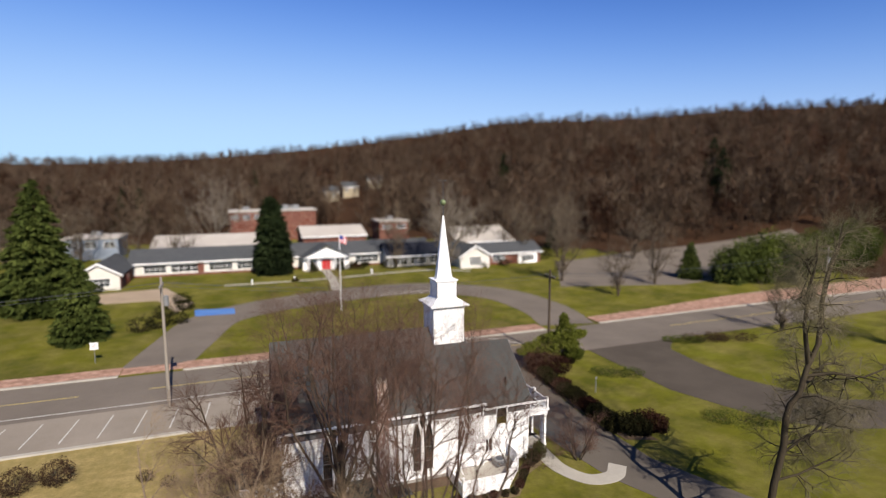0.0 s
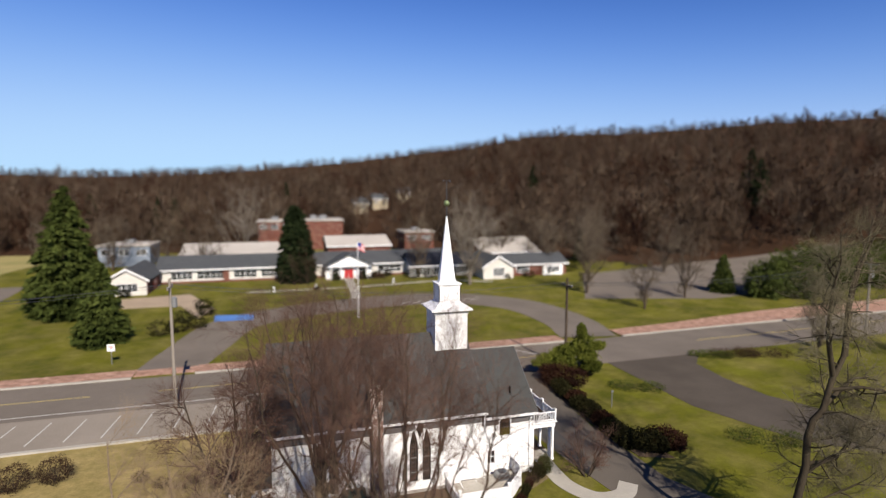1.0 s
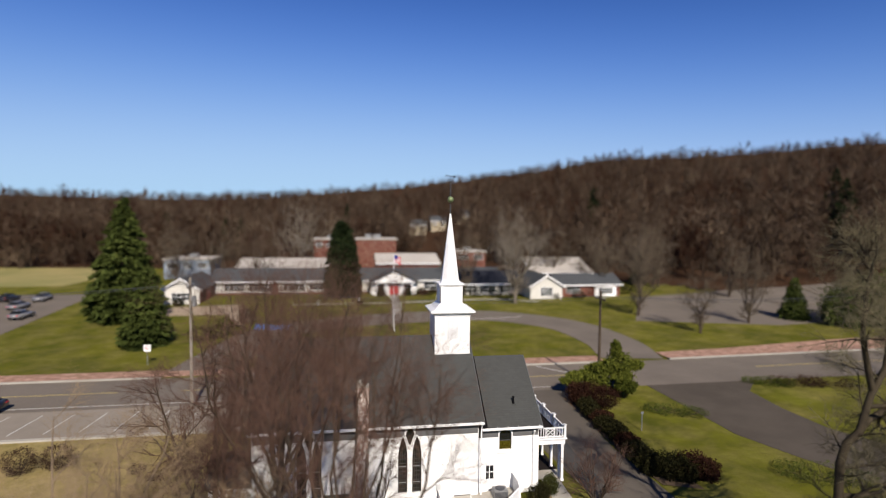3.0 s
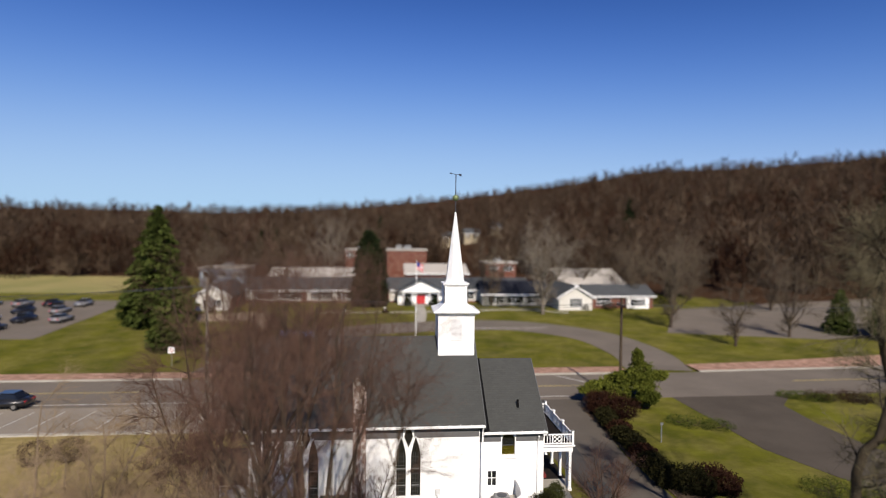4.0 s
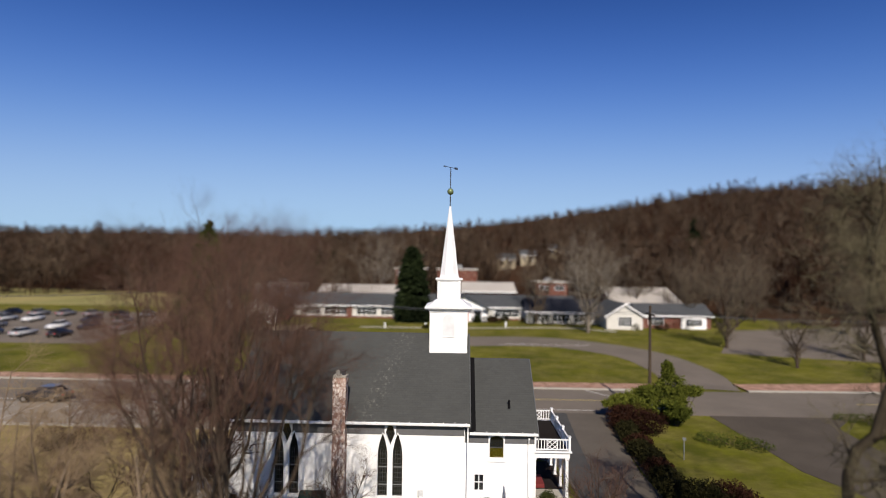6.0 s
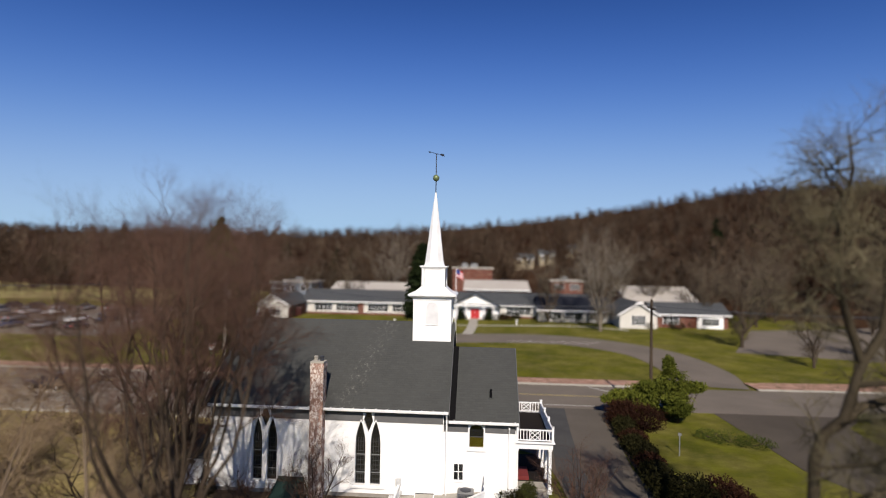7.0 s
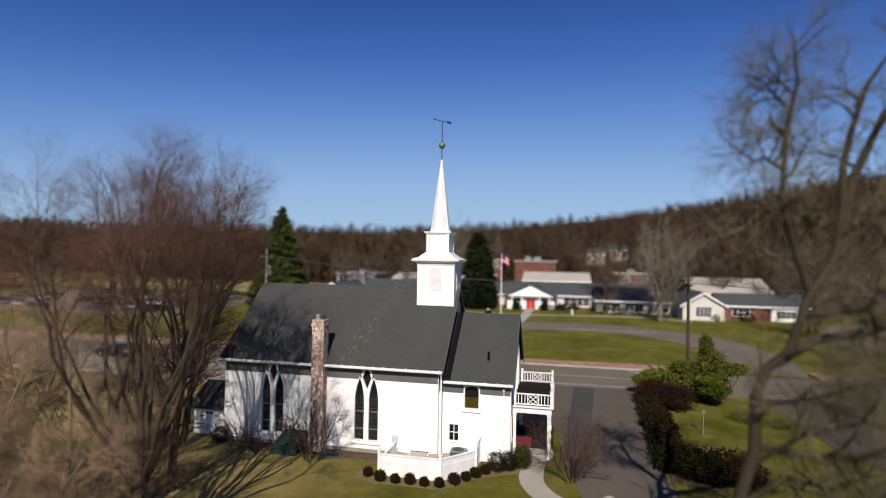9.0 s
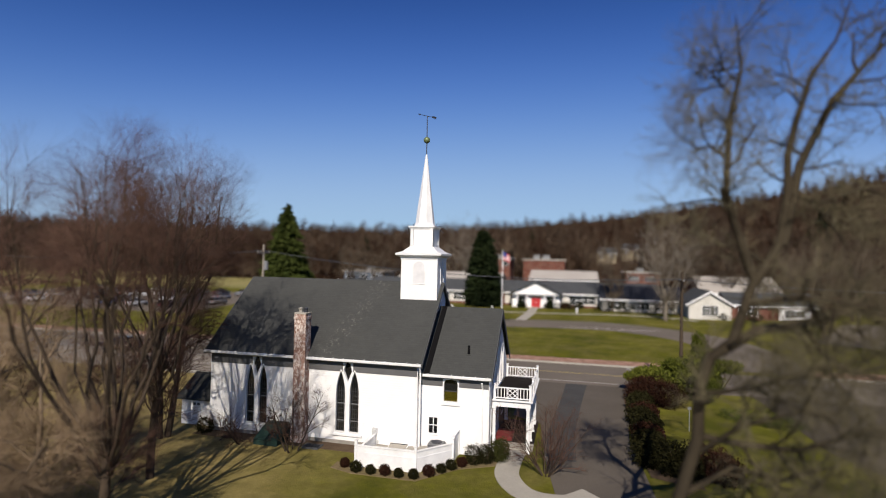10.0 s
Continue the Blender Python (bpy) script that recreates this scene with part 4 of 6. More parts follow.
for x, y in ((PX - 0.15, PS + 0.15), (PX - 0.15, PS + 0.62), (PX - 0.15, 3.55), (PX - 0.15, 5.4), (PX - 0.15, PN - 0.62), (PX - 0.15, PN - 0.15), (AE + 0.16, PS + 0.12), (AE + 0.16, PN - 0.12)):
    bm = boxes((x - 0.085, x + 0.085, y - 0.085, y + 0.085, 0.06, PZ - 0.384), (x - 0.12, x + 0.12, y - 0.12, y + 0.12, 0.0, 0.16), (x - 0.12, x + 0.12, y - 0.12, y + 0.12, PZ - 0.5, PZ - 0.386))
    part("porch_post", bm, WHITE, porch)
for y in (PS + 0.15, PN - 0.62):
    bm = bmesh.new()
    for k in range(7):
        z = 0.3 + k * 0.32
        beam(bm, (PX - 0.15, y + 0.09, z), (PX - 0.15, y + 0.38, z + 0.3), 0.03)
        beam(bm, (PX - 0.16, y + 0.38, z), (PX - 0.16, y + 0.09, z + 0.3), 0.03)
    part("post_lattice", bm, WHITE, porch, "crossed white lattice between paired posts")
part("porch_floor", bevel(boxes((AE + 0.02, PX + 0.1, PS + 0.5, 3.0, -0.1, 0.1)), 0.02), CONCRETE, porch, "concrete porch floor")
# floor behind the sunlit front, darkened where the balcony shades it
part("porch_floor_shade", boxes((AE + 0.02, PX + 0.1, 3.002, PN, -0.1, 0.098)), DECK, porch, "rear porch floor coloured dark as shade")
# boards added in dark brown to paint the wall's shade under the balcony
PORCH_SHADE = plain("porch_shade_brown", (0.075, 0.05, 0.035), 0.7)
for y in np.arange(1.5, 7.3, 0.3):
    if not 2.95 < y + 0.14 < 4.85:
        part("shade_board", boxes((AE + 0.004, AE + 0.03, y, y + 0.28, 0.12, PZ - 0.42)), PORCH_SHADE, porch, "board added in dark brown as porch shade")
part("porch_step", bevel(boxes((AE + 0.02, 4.75, 3.1, 4.7, 0.104, 0.34)), 0.02), REDSTEP, porch, "dull red painted step")

bal = bpy.data.meshes.new("baluster")
tmp = bevel(boxes((-0.022, 0.022, -0.022, 0.022, 0.12, 0.66)), 0.005)
tmp.to_mesh(bal)
tmp.free()
bal.materials.append(WHITE)


def railing(a, b, parent, z, cross=True):
    """A balustrade panel with a crossed lattice square in its middle."""
    a, b = Vector((*a, z)), Vector((*b, z))
    d = (b - a)
    L = d.length
    d.normalize()
    up = Vector((0, 0, 1))
    bm = bmesh.new()
    beam(bm, a + up * 0.68, b + up * 0.68, 0.09, 0.06)
    beam(bm, a + up * 0.10, b + up * 0.10, 0.06, 0.06)
    rail = part("railing", bm, WHITE, parent, "white balustrade with crossed centre panel")
    for p in (a, b):
        q = bmesh.new()
        beam(q, p, p + up * 0.84, 0.13)
        beam(q, p + up * 0.84, p + up * 0.89, 0.18)
        part("newel", q, WHITE, rail)
    half = 0.32 if cross else -1
    n = int(L / 0.17)
    for k in range(1, n):
        s = L * k / n
        if abs(s - L / 2) < half:
            continue
        o = new("baluster", bal)
        o.parent = rail
        o.location = a + d * s
    if cross:
        q = bmesh.new()
        m = (a + b) / 2
        for s in (-1, 1):
            beam(q, m + d * 0.31 * s + up * 0.12, m + d * 0.31 * s + up * 0.66, 0.045)
            beam(q, m - d * 0.3 * s + up * 0.13, m + d * 0.3 * s + up * 0.65, 0.04)
            beam(q, m + d * 0.3 * s + up * 0.39, m + up * 0.65, 0.035)
            beam(q, m + d * 0.3 * s + up * 0.39, m + up * 0.13, 0.035)
        part("lattice", q, WHITE, rail)
    return rail


railing((AE + 0.18, PS + 0.02), (PX - 0.02, PS + 0.02), porch, PZ + 0.03)
railing((AE + 0.18, PN - 0.02), (PX - 0.02, PN - 0.02), porch, PZ + 0.03)
ym = [PS + 0.02 + (PN - PS - 0.04) * k / 3 for k in range(4)]
for a, b in zip(ym, ym[1:]):
    railing((PX - 0.02, a + 0.07), (PX - 0.02, b - 0.07), porch, PZ + 0.03)

# ---- white fenced ramp by the south wall ----
fence = thing("ramp_fence", "solid white boarded fence round a ramp at the church wall", "fence")
FP = [(-2.75, -0.05), (-2.75, -2.85), (0.5, -2.85), (2.05, -1.1), (2.05, 0.3)]
for (a, b), h in zip(zip(FP, FP[1:]), (0.85, 1.15, 1.15, 1.45)):
    d = (Vector(b) - Vector(a)).normalized()
    n = Vector((-d.y, d.x)) * 0.03
    L = math.dist(a, b)
    bd = max(1, int(L / 0.2))
    lower = bmesh.new()
    beam(lower, (*a, 0.12), (*b, 0.12), 0.085, 0.09)
    pn = part("fence_panel", lower, WHITE, fence, "close-boarded white panel")
    for k in range(bd):
        p, q = Vector(a) + d * (L * k / bd + 0.0008), Vector(a) + d * (L * (k + 1) / bd - 0.0008)
        part("board", extruded([(*(p - n), -0.1), (*(q - n), -0.1), (*(q + n), -0.1), (*(p + n), -0.1)], (0, 0, h)), WHITE, pn)
    cap = bmesh.new()
    beam(cap, (*a, h - 0.06), (*b, h - 0.06), 0.14, 0.05)
    beam(cap, (*a, h - 0.42), (*b, h - 0.42), 0.085, 0.07)
    part("cap_rail", cap, WHITE, pn)
for x, y in FP[1:]:
    part("fence_post", boxes((x - 0.07, x + 0.07, y - 0.07, y + 0.07, -0.1, 1.32), (x - 0.1, x + 0.1, y - 0.1, y + 0.1, 1.322, 1.37)), WHITE, fence)
part("ramp_floor", extruded([(-2.68, -2.78, 0.0), (0.45, -2.78, 0.05), (2.0, -1.0, 0.35), (2.0, 0.3, 0.42), (-2.68, -0.1, 0.1)], (0, 0, 0.06)), CONCRETE, fence, "pale ramp floor")
unit = thing("air_unit", "grey outdoor air-conditioning unit by the wall", "air conditioner", at=(1.0, -0.45, 0.12))
part("casing", bevel(boxes((-0.45, 0.45, -0.35, 0.35, 0.0, 0.72)), 0.05, 2), GREYMETAL, unit)
part("fan_grille", lathe([(0.3, 0.72), (0.3, 0.75), (0.05, 0.77)], 16), IRON, unit)
part("side_louvre", boxes(*[(-0.4, 0.4, -0.372, -0.352, z, z + 0.03) for z in np.arange(0.1, 0.62, 0.07)]), IRON, unit)
hatch = thing("cellar_hatch", "low white cellar hatch beside the wall", "hatch", at=(-1.3, -0.3, 0.0))
part("hatch_side", extruded([(-0.55, -0.4, 0), (-0.55, 0.22, 0), (-0.55, 0.22, 0.34), (-0.55, -0.4, 0.2)], (1.1, 0, 0)), WHITE, hatch)
part("hatch_door", extruded([(-0.5, -0.38, 0.212), (0.5, -0.38, 0.212), (0.5, 0.2, 0.342), (-0.5, 0.2, 0.342)], (0, -0.01, 0.03)), CONCRETE, hatch)
part("hatch_seal", boxes((-0.52, 0.52, 0.2, 0.23, 0.34, 0.4)), IRON, hatch)
bulk = thing("bulkhead", "dark green sloped metal cellar doors against the wall", "cellar door", at=(-8.9, -0.05, 0))
part("frame", extruded([(-0.75, -1.5, -0.1), (-0.75, 0, -0.1), (-0.75, 0, 0.95), (-0.75, -1.5, 0.3)], (1.5, 0, 0)), BULKGREEN, bulk)
for x in (-0.72, 0.02):
    dl = part("door_leaf", extruded([(x, -1.52, 0.305), (x + 0.7, -1.52, 0.305), (x + 0.7, -0.02, 0.955), (x, -0.02, 0.955)], (0, -0.015, 0.035)), BULKGREEN, bulk)
    part("handle", boxes((x + (0.52 if x < 0 else 0.1), x + (0.6 if x < 0 else 0.18), -0.9, -0.86, 0.6, 0.66)), IRON, dl)
well = thing("window_well", "dark basement window well in the dirt by the wall", "window well", at=(-6.2, -1.0, 0))
part("rim", boxes((-0.5, 0.5, -0.35, -0.29, -0.1, 0.1), (-0.5, -0.44, -0.29, 0.4, -0.1, 0.1), (0.44, 0.5, -0.29, 0.4, -0.1, 0.1)), GREYTRIM_SHADE, well)
part("grate", boxes(*[(x, x + 0.03, -0.29, 0.4, 0.05, 0.08) for x in np.arange(-0.4, 0.42, 0.08)]), IRON, well)
# flat black sheet painted as the dark of the well, no real hole
part("pit_shade", boxes((-0.44, 0.44, -0.29, 0.4, 0.02, 0.045)), TAR_SHADE, well)
strip("wall_bed", [(-14.2, -0.02), (-2.9, -0.02)], [(-14.2, -1.0), (-2.9, -1.15)], MULCH, "bare brown dirt strip along the church wall", "bed", 0.02)


# ---- buildings across the road ----
def glazed(parent, x0, x1, z0, z1, y, nx=2, nz=2, name="window"):
    """A white-framed window proud of a south wall."""
    w = part(name, ring(rect(x0, x1, z0, z1), 0.1, 0.05, south(y - 0.004), (0, -0.06, 0)), WHITE, parent)
    part("pane", pane_of(rect(x0, x1, z0, z1), south(y - 0.02), (0, 0.012, 0)), GLASS_DAY, w)
    part("glazing_grid", bars((x0, x1, z0, z1), np.linspace(x0, x1, nx + 1)[1:-1], np.linspace(z0, z1, nz + 1)[1:-1], south(y - 0.05), (0, 0.025, 0), 0.07), WHITE, w)
    return w


def low_house(name, label, x0, x1, y0, y1, zb, eave, ridge, wall, roof, axis="x", category="building"):
    """A gabled building; axis: the way its ridge runs."""
    h = thing(name, label, category)
    bm = bmesh.new()
    if axis == "x":
        c = (y0 + y1) / 2
        extruded([(x0, y0, zb - 1), (x0, y1, zb - 1), (x0, y1, eave), (x0, c, ridge - 0.15), (x0, y0, eave)], (x1 - x0, 0, 0), bm)
        part("wall", bm, wall, h)
        part("roof", gable_roof(x0 - 0.5, x1 + 0.5, c, (y1 - y0) / 2 + 0.6, eave - 0.02, ridge + 0.1, 0.18), roof, h)
        part("fascia", boxes((x0 - 0.48, x1 + 0.48, y0 - 0.66, y0 - 0.61, eave - 0.25, eave + 0.02)), WHITE, h)
    else:
        c = (x0 + x1) / 2
        extruded([(x0, y0, zb - 1), (x1, y0, zb - 1), (x1, y0, eave), (c, y0, ridge - 0.15), (x0, y0, eave)], (0, y1 - y0, 0), bm)
        part("wall", bm, wall, h)
        r = gable_roof(y0 - 0.5, y1, c, (x1 - x0) / 2 + 0.6, eave - 0.02, ridge + 0.1, 0.18)
        for v in r.verts:
            v.co.x, v.co.y = v.co.y, v.co.x
        part("roof", r, roof, h)
        for s in (-1, 1):
            e = (x1 - x0) / 2 + 0.6
            part("rake_board", extruded([(c + s * e, y0 - 0.54, eave), (c, y0 - 0.54, ridge + 0.08), (c, y0 - 0.54, ridge - 0.3), (c + s * e, y0 - 0.54, eave - 0.32)], (0, 0.03, 0)), WHITE, h)
    return h


centre = low_house("long_building", "long low building with blue-grey shingle roof and white window bands", -38, 25.5, 88.5, 98, 1.1, 3.95, 6.3, FAR_WALL, FAR_SHINGLE)
for a, b in ((-35.5, -31.5), (-30.5, -25.5), (-23.3, -18.8), (-17.8, -14.0), (-12.5, -8.0), (7.5, 12.8)):
    glazed(centre, a, b, 1.9, 3.35, 88.5, 4, 2)
for a in (-24.9, -13.6, -6.9):
    part("brick_pier", boxes((a - 0.6, a + 0.6, 88.3, 88.496, 0.2, 3.8)), BRICK, centre)
part("brick_plinth", boxes((-38.05, 25.55, 88.38, 88.494, 0.2, 1.5)), BRICK, centre)
portico = low_house("portico", "white gabled entrance portico with red double door", -4.4, 5.6, 86.2, 92, 1.0, 3.85, 6.45, SIDING, FAR_SHINGLE, "y")
for a in (-3.6, -1.6, 2.1, 4.1):
    part("column", lathe([(0.24, 0.9), (0.24, 1.1), (0.18, 1.15), (0.15, 3.5), (0.22, 3.6), (0.22, 3.75)], 10, (a + 0.35, 85.2, 0)), WHITE, portico)
part("entablature", boxes((-4.4, 5.6, 84.9, 85.5, 3.75, 4.05)), WHITE, portico)
part("pediment", extruded([(-4.4, 85.0, 4.05), (5.6, 85.0, 4.05), (0.6, 85.0, 6.3)], (0, 1.25, 0)), SIDING, portico)
part("porch_slab", boxes((-4.2, 5.4, 84.6, 86.2, 0.4, 1.05)), CONCRETE, portico)
dd = part("red_door", boxes((-0.35, 0.58, 86.08, 86.19, 1.06, 3.15), (0.62, 1.55, 86.08, 86.19, 1.06, 3.15)), REDPAINT, portico, "red panelled double door")
part("door_frame", ring(rect(-0.4, 1.6, 1.06, 3.2), 0.2, 0.05, south(86.19), (0, -0.1, 0)), WHITE, dd)
part("door_panel", boxes(*[(a, a + 0.28, 86.05, 86.078, b, b + 0.75) for a in (-0.25, 0.14, 0.74, 1.12) for b in (1.3, 2.2)]), REDPAINT, dd)
glazed(portico, -3.5, -1.6, 1.7, 3.2, 86.2, 2, 2)
glazed(portico, 2.8, 4.7, 1.7, 3.2, 86.2, 2, 2)
pr = gable_roof(84.4, 86.0, 0.6, 5.6, 3.95, 6.62, 0.16)
for v in pr.verts:
    v.co.x, v.co.y = v.co.y, v.co.x
part("porch_roof", pr, FAR_SHINGLE, portico)
wing = low_house("west_wing", "white gabled wing with brick sides", -44.2, -37.6, 77.5, 92, 0.8, 3.7, 5.9, FAR_WALL, FAR_SHINGLE, "y")
glazed(wing, -42.6, -39.2, 1.6, 3.0, 77.5, 4, 2)
part("brick_side", boxes((-37.59, -37.5, 77.6, 91, 0, 3.5)), BRICK, wing)
part("garage_door", boxes((-37.49, -37.4, 82, 85, 0.6, 2.9)), REDPAINT, wing, "dull red side door")
annexe = low_house("east_building", "white gabled building with round-headed window and slate-grey roof", 28.9, 36.0, 77.0, 90, 0.8, 3.5, 6.0, FAR_WALL, FAR_SHINGLE, "y")
glazed(annexe, 31.2, 33.8, 1.6, 3.3, 77.0, 4, 3)
bar = low_house("east_range", "low range with dark shingle roof and brick end", 36.2, 50.5, 79.5, 88, 0.9, 3.6, 5.6, BRICK, FAR_SHINGLE)
glazed(bar, 38.0, 41.0, 1.7, 3.0, 79.5, 3, 2)
part("white_bay", boxes((44.5, 49.5, 79.2, 79.49, 0.4, 3.1)), SIDING, bar)
glazed(bar, 45.4, 48.6, 1.6, 2.8, 79.19, 4, 2)
# roof colour holds the shadow of trees over the link
mid_bar = low_house("link_range", "low white link between two buildings, its roof coloured dark as tree shade", 14.0, 28.8, 84.0, 92, 0.9, 3.5, 6.0, FAR_WALL, SHADED_SHINGLE)
for a in (15.2, 19.6, 24.2):
    glazed(mid_bar, a, a + 3.4, 1.6, 3.0, 84.0, 4, 2)


def flat_block(name, label, x0, x1, y0, y1, zb, top, wall, windows=0):
    h = thing(name, label, "building")
    part("wall", boxes((x0, x1, y0, y1, zb - 1, top)), wall, h)
    part("roof", boxes((x0 - 0.4, x1 + 0.4, y0 - 0.4, y1 + 0.4, top + 0.002, top + 0.35)), WHITEROOF, h, "pale gravel flat roof")
    part("roof_hatch", bevel(boxes(((x0 + x1) / 2 - 1, (x0 + x1) / 2 + 1, (y0 + y1) / 2, (y0 + y1) / 2 + 2, top + 0.352, top + 1.3)), 0.05), GREYMETAL, h)
    n = windows
    for k in range(n):
        a = x0 + (x1 - x0) * (k + 0.2) / n
        glazed(h, a, a + (x1 - x0) * 0.6 / n, top - 2.2, top - 0.8, y0, 2, 2)
    return h


low_house("long_hall", "long hall with low-pitched pale roof behind the long building", -36, -10, 101, 121, 1.5, 5.0, 7.4, BRICK, WHITEROOF)
flat_block("brick_hall", "tall red brick block with flat pale roof", -20.5, -11, 138, 150, 1.6, 11.2, BRICK, 3)
low_house("east_hall", "hall with low-pitched pale roof behind the gabled building", 34.5, 49.5, 92, 110, 1.6, 5.0, 8.1, BRICK, WHITEROOF)
low_house("low_hall", "low brick hall with broad pale gravel roof", -2.2, 13.8, 107, 125, 1.6, 6.3, 8.3, BRICK, WHITEROOF)
gym = flat_block("brick_gym", "red brick gymnasium with flat pale roof and rooftop units", -7.5, 5.5, 146, 160, 1.6, 11.0, BRICK)
for a in (-4.6, -1.4):
    part("rooftop_unit", bevel(boxes((a, a + 2.0, 150, 152, 11.352, 12.7)), 0.06), GREYMETAL, gym, "grey rooftop air unit")
flat_block("brick_store", "small red brick block with flat roof", 22, 31, 126, 136, 1.6, 8.0, BRICK, 2)
flat_block("blue_block", "low blue-grey flat-roofed block behind the spruces", -57, -45.5, 117, 128, 1.6, 6.6, mottled("blue_grey_cladding", (0.20, 0.24, 0.30), (0.16, 0.19, 0.24), None, 0.4, 5), 3)
CREAM = mottled("cream_render", (0.36, 0.31, 0.22), (0.30, 0.26, 0.19), None, 0.4, 5)
for x, y, w in ((36, 251, 8), (24, 245, 9), (52, 262, 8)):
    z = gz(x, y)
    hh = low_house("hill_house", "cream house among bare trees on the hillside", x - w / 2, x + w / 2, y, y + 8, z, z + 5.4, z + 8, CREAM, FAR_SHINGLE)
    for k in (-1, 1):
        glazed(hh, x + k * w * 0.25 - 0.7, x + k * w * 0.25 + 0.7, z + 3, z + 4.6, y, 2, 2)


# ---- poles, signs, flag ----
def utility_pole(x, y, h, label, m, arms=True):
    p = thing("utility_pole", label, "utility pole", at=(x, y, gz(x, y)))
    part("pole", lathe([(0.17, -0.3), (0.16, 2), (0.11, h)], 10), m, p)
    if arms:
        arm = part("crossarm", boxes((-0.06, 0.06, -1.1, 1.1, h - 0.9, h - 0.76)), m, p)
        for k in (-1.0, -0.5, 0.5, 1.0):
            part("insulator", lathe([(0.03, h - 0.758), (0.06, h - 0.68), (0.03, h - 0.6)], 8, (0, k, 0)), GREYMETAL, arm)
        can = None if m is BARK else part("transformer", lathe([(0.2, h - 2.6), (0.24, h - 2.55), (0.24, h - 1.75), (0.1, h - 1.65)], 12, (0.3, 0, 0)), GREYMETAL, p)
        if can:
            part("bracket", boxes((0.08, 0.2, -0.05, 0.05, h - 2.4, h - 2.3)), IRON, can)
    return p


POLES = [(-22.5, 19.4, 12.0), (17.2, 20.0, 10.2), (-72, 19.4, 11.5), (62, 19.4, 11.0)]
for x, y, h in POLES:
    utility_pole(x, y, h, "dark creosoted utility pole with crossarm beside the road" if 0 < x < 40 else "weathered wooden utility pole with crossarm beside the road", BARK if 0 < x < 40 else WOODPOLE)
order = sorted(POLES)
for (xa, yA, ha), (xb, yb, hb) in zip(order, order[1:]):
    for off in (-1.0, 0.5, 1.0):
        pts = []
        for k in range(17):
            t = k / 16
            pts.append((xa + (xb - xa) * t, yA + (yb - yA) * t + off, ha - 0.6 + (hb - ha) * t - 1.0 * 4 * t * (1 - t)))
        v, f = tubes([(pts, [0.013] * 17)], 4)
        tagged(raw_part("power_line", v, f, IRON), "thin black power line sagging between poles", "cable", "power lines")
flag = thing("flagpole", "white flagpole with limp red, white and blue flag on the lawn", "flagpole", at=(-2.0, 50.0, gz(-2, 50)))
part("pole", lathe([(0.09, -0.2), (0.08, 1), (0.045, 12)], 10), WHITE, flag)
part("ball", lathe([(0.02, -0.1), (0.1, 0), (0.02, 0.1)], 10, (0, 0, 12.08)), COPPER, flag)
FL = [plain("flag_red", (0.5, 0.03, 0.05), 0.8), plain("flag_white", (0.7, 0.7, 0.7), 0.8), plain("flag_blue", (0.04, 0.06, 0.25), 0.8)]
for k in range(7):
    bm = bmesh.new()
    rows = []
    for s in range(9):
        x = 0.06 + 1.4 * s / 8
        y = 0.10 * math.sin(s * 1.3)
        drop = 0.55 * (s / 8) ** 1.3
        rows.append((bm.verts.new((x * 0.75, y, 11.8 - k * 0.16 - drop)), bm.verts.new((x * 0.75, y, 11.64 - k * 0.16 - drop))))
    for a, b in zip(rows, rows[1:]):
        bm.faces.new((a[0], b[0], b[1], a[1]))
    part("flag_stripe", bm, FL[k % 2], flag)
bm = bmesh.new()
rows = []
for s in range(5):
    x = 0.06 + 1.4 * s / 8
    rows.append((bm.verts.new((x * 0.75, 0.10 * math.sin(s * 1.3) - 0.012, 11.81 - 0.55 * (s / 8) ** 1.3)), bm.verts.new((x * 0.75, 0.10 * math.sin(s * 1.3) - 0.012, 11.2 - 0.55 * (s / 8) ** 1.3))))
for a, b in zip(rows, rows[1:]):
    bm.faces.new((a[0], b[0], b[1], a[1]))
part("flag_canton", bm, FL[2], flag)


def sign(x, y, label, w=0.7, h=0.7, z=2.1, m=None, rz=0, bars=True):
    s = thing("road_sign", label, "sign", at=(x, y, gz(x, y)), rz=rz)
    part("post", boxes((-0.03, 0.03, -0.03, 0.03, -0.2, z + h / 2)), GREYMETAL, s)
    b = part("plate", bevel(boxes((-w / 2, w / 2, -0.06, -0.032, z - h / 2, z + h / 2)), 0.008), m or WHITE, s)
    if bars:
        part("lettering_bar", boxes((-w * 0.35, w * 0.35, -0.066, -0.0605, z + 0.08, z + 0.16), (-w * 0.3, w * 0.3, -0.066, -0.0605, z - 0.14, z - 0.06)), REDPAINT, b)


sign(-32.0, 35.5, "small white road sign with red bars on a post", 0.8, 0.8, 2.0)
sign(15.7, 8.8, "thin post with small pale plate on the lawn", 0.25, 0.2, 1.5, m=GREYMETAL, bars=False)
for x, y in ((-15.0, 74.3), (-7.1, 75.0), (9.0, 78.1)):
    b = thing("path_bollard", "small white bollard light beside the path", "bollard", "bollards by the path", at=(x, y, gz(x, y)))
    part("post", lathe([(0.16, 0), (0.15, 0.75), (0.2, 0.8), (0.18, 0.95), (0.05, 1.05)], 10), WHITE, b)
    part("collar", lathe([(0.17, 0.5), (0.17, 0.56)], 10), GREYMETAL, b)


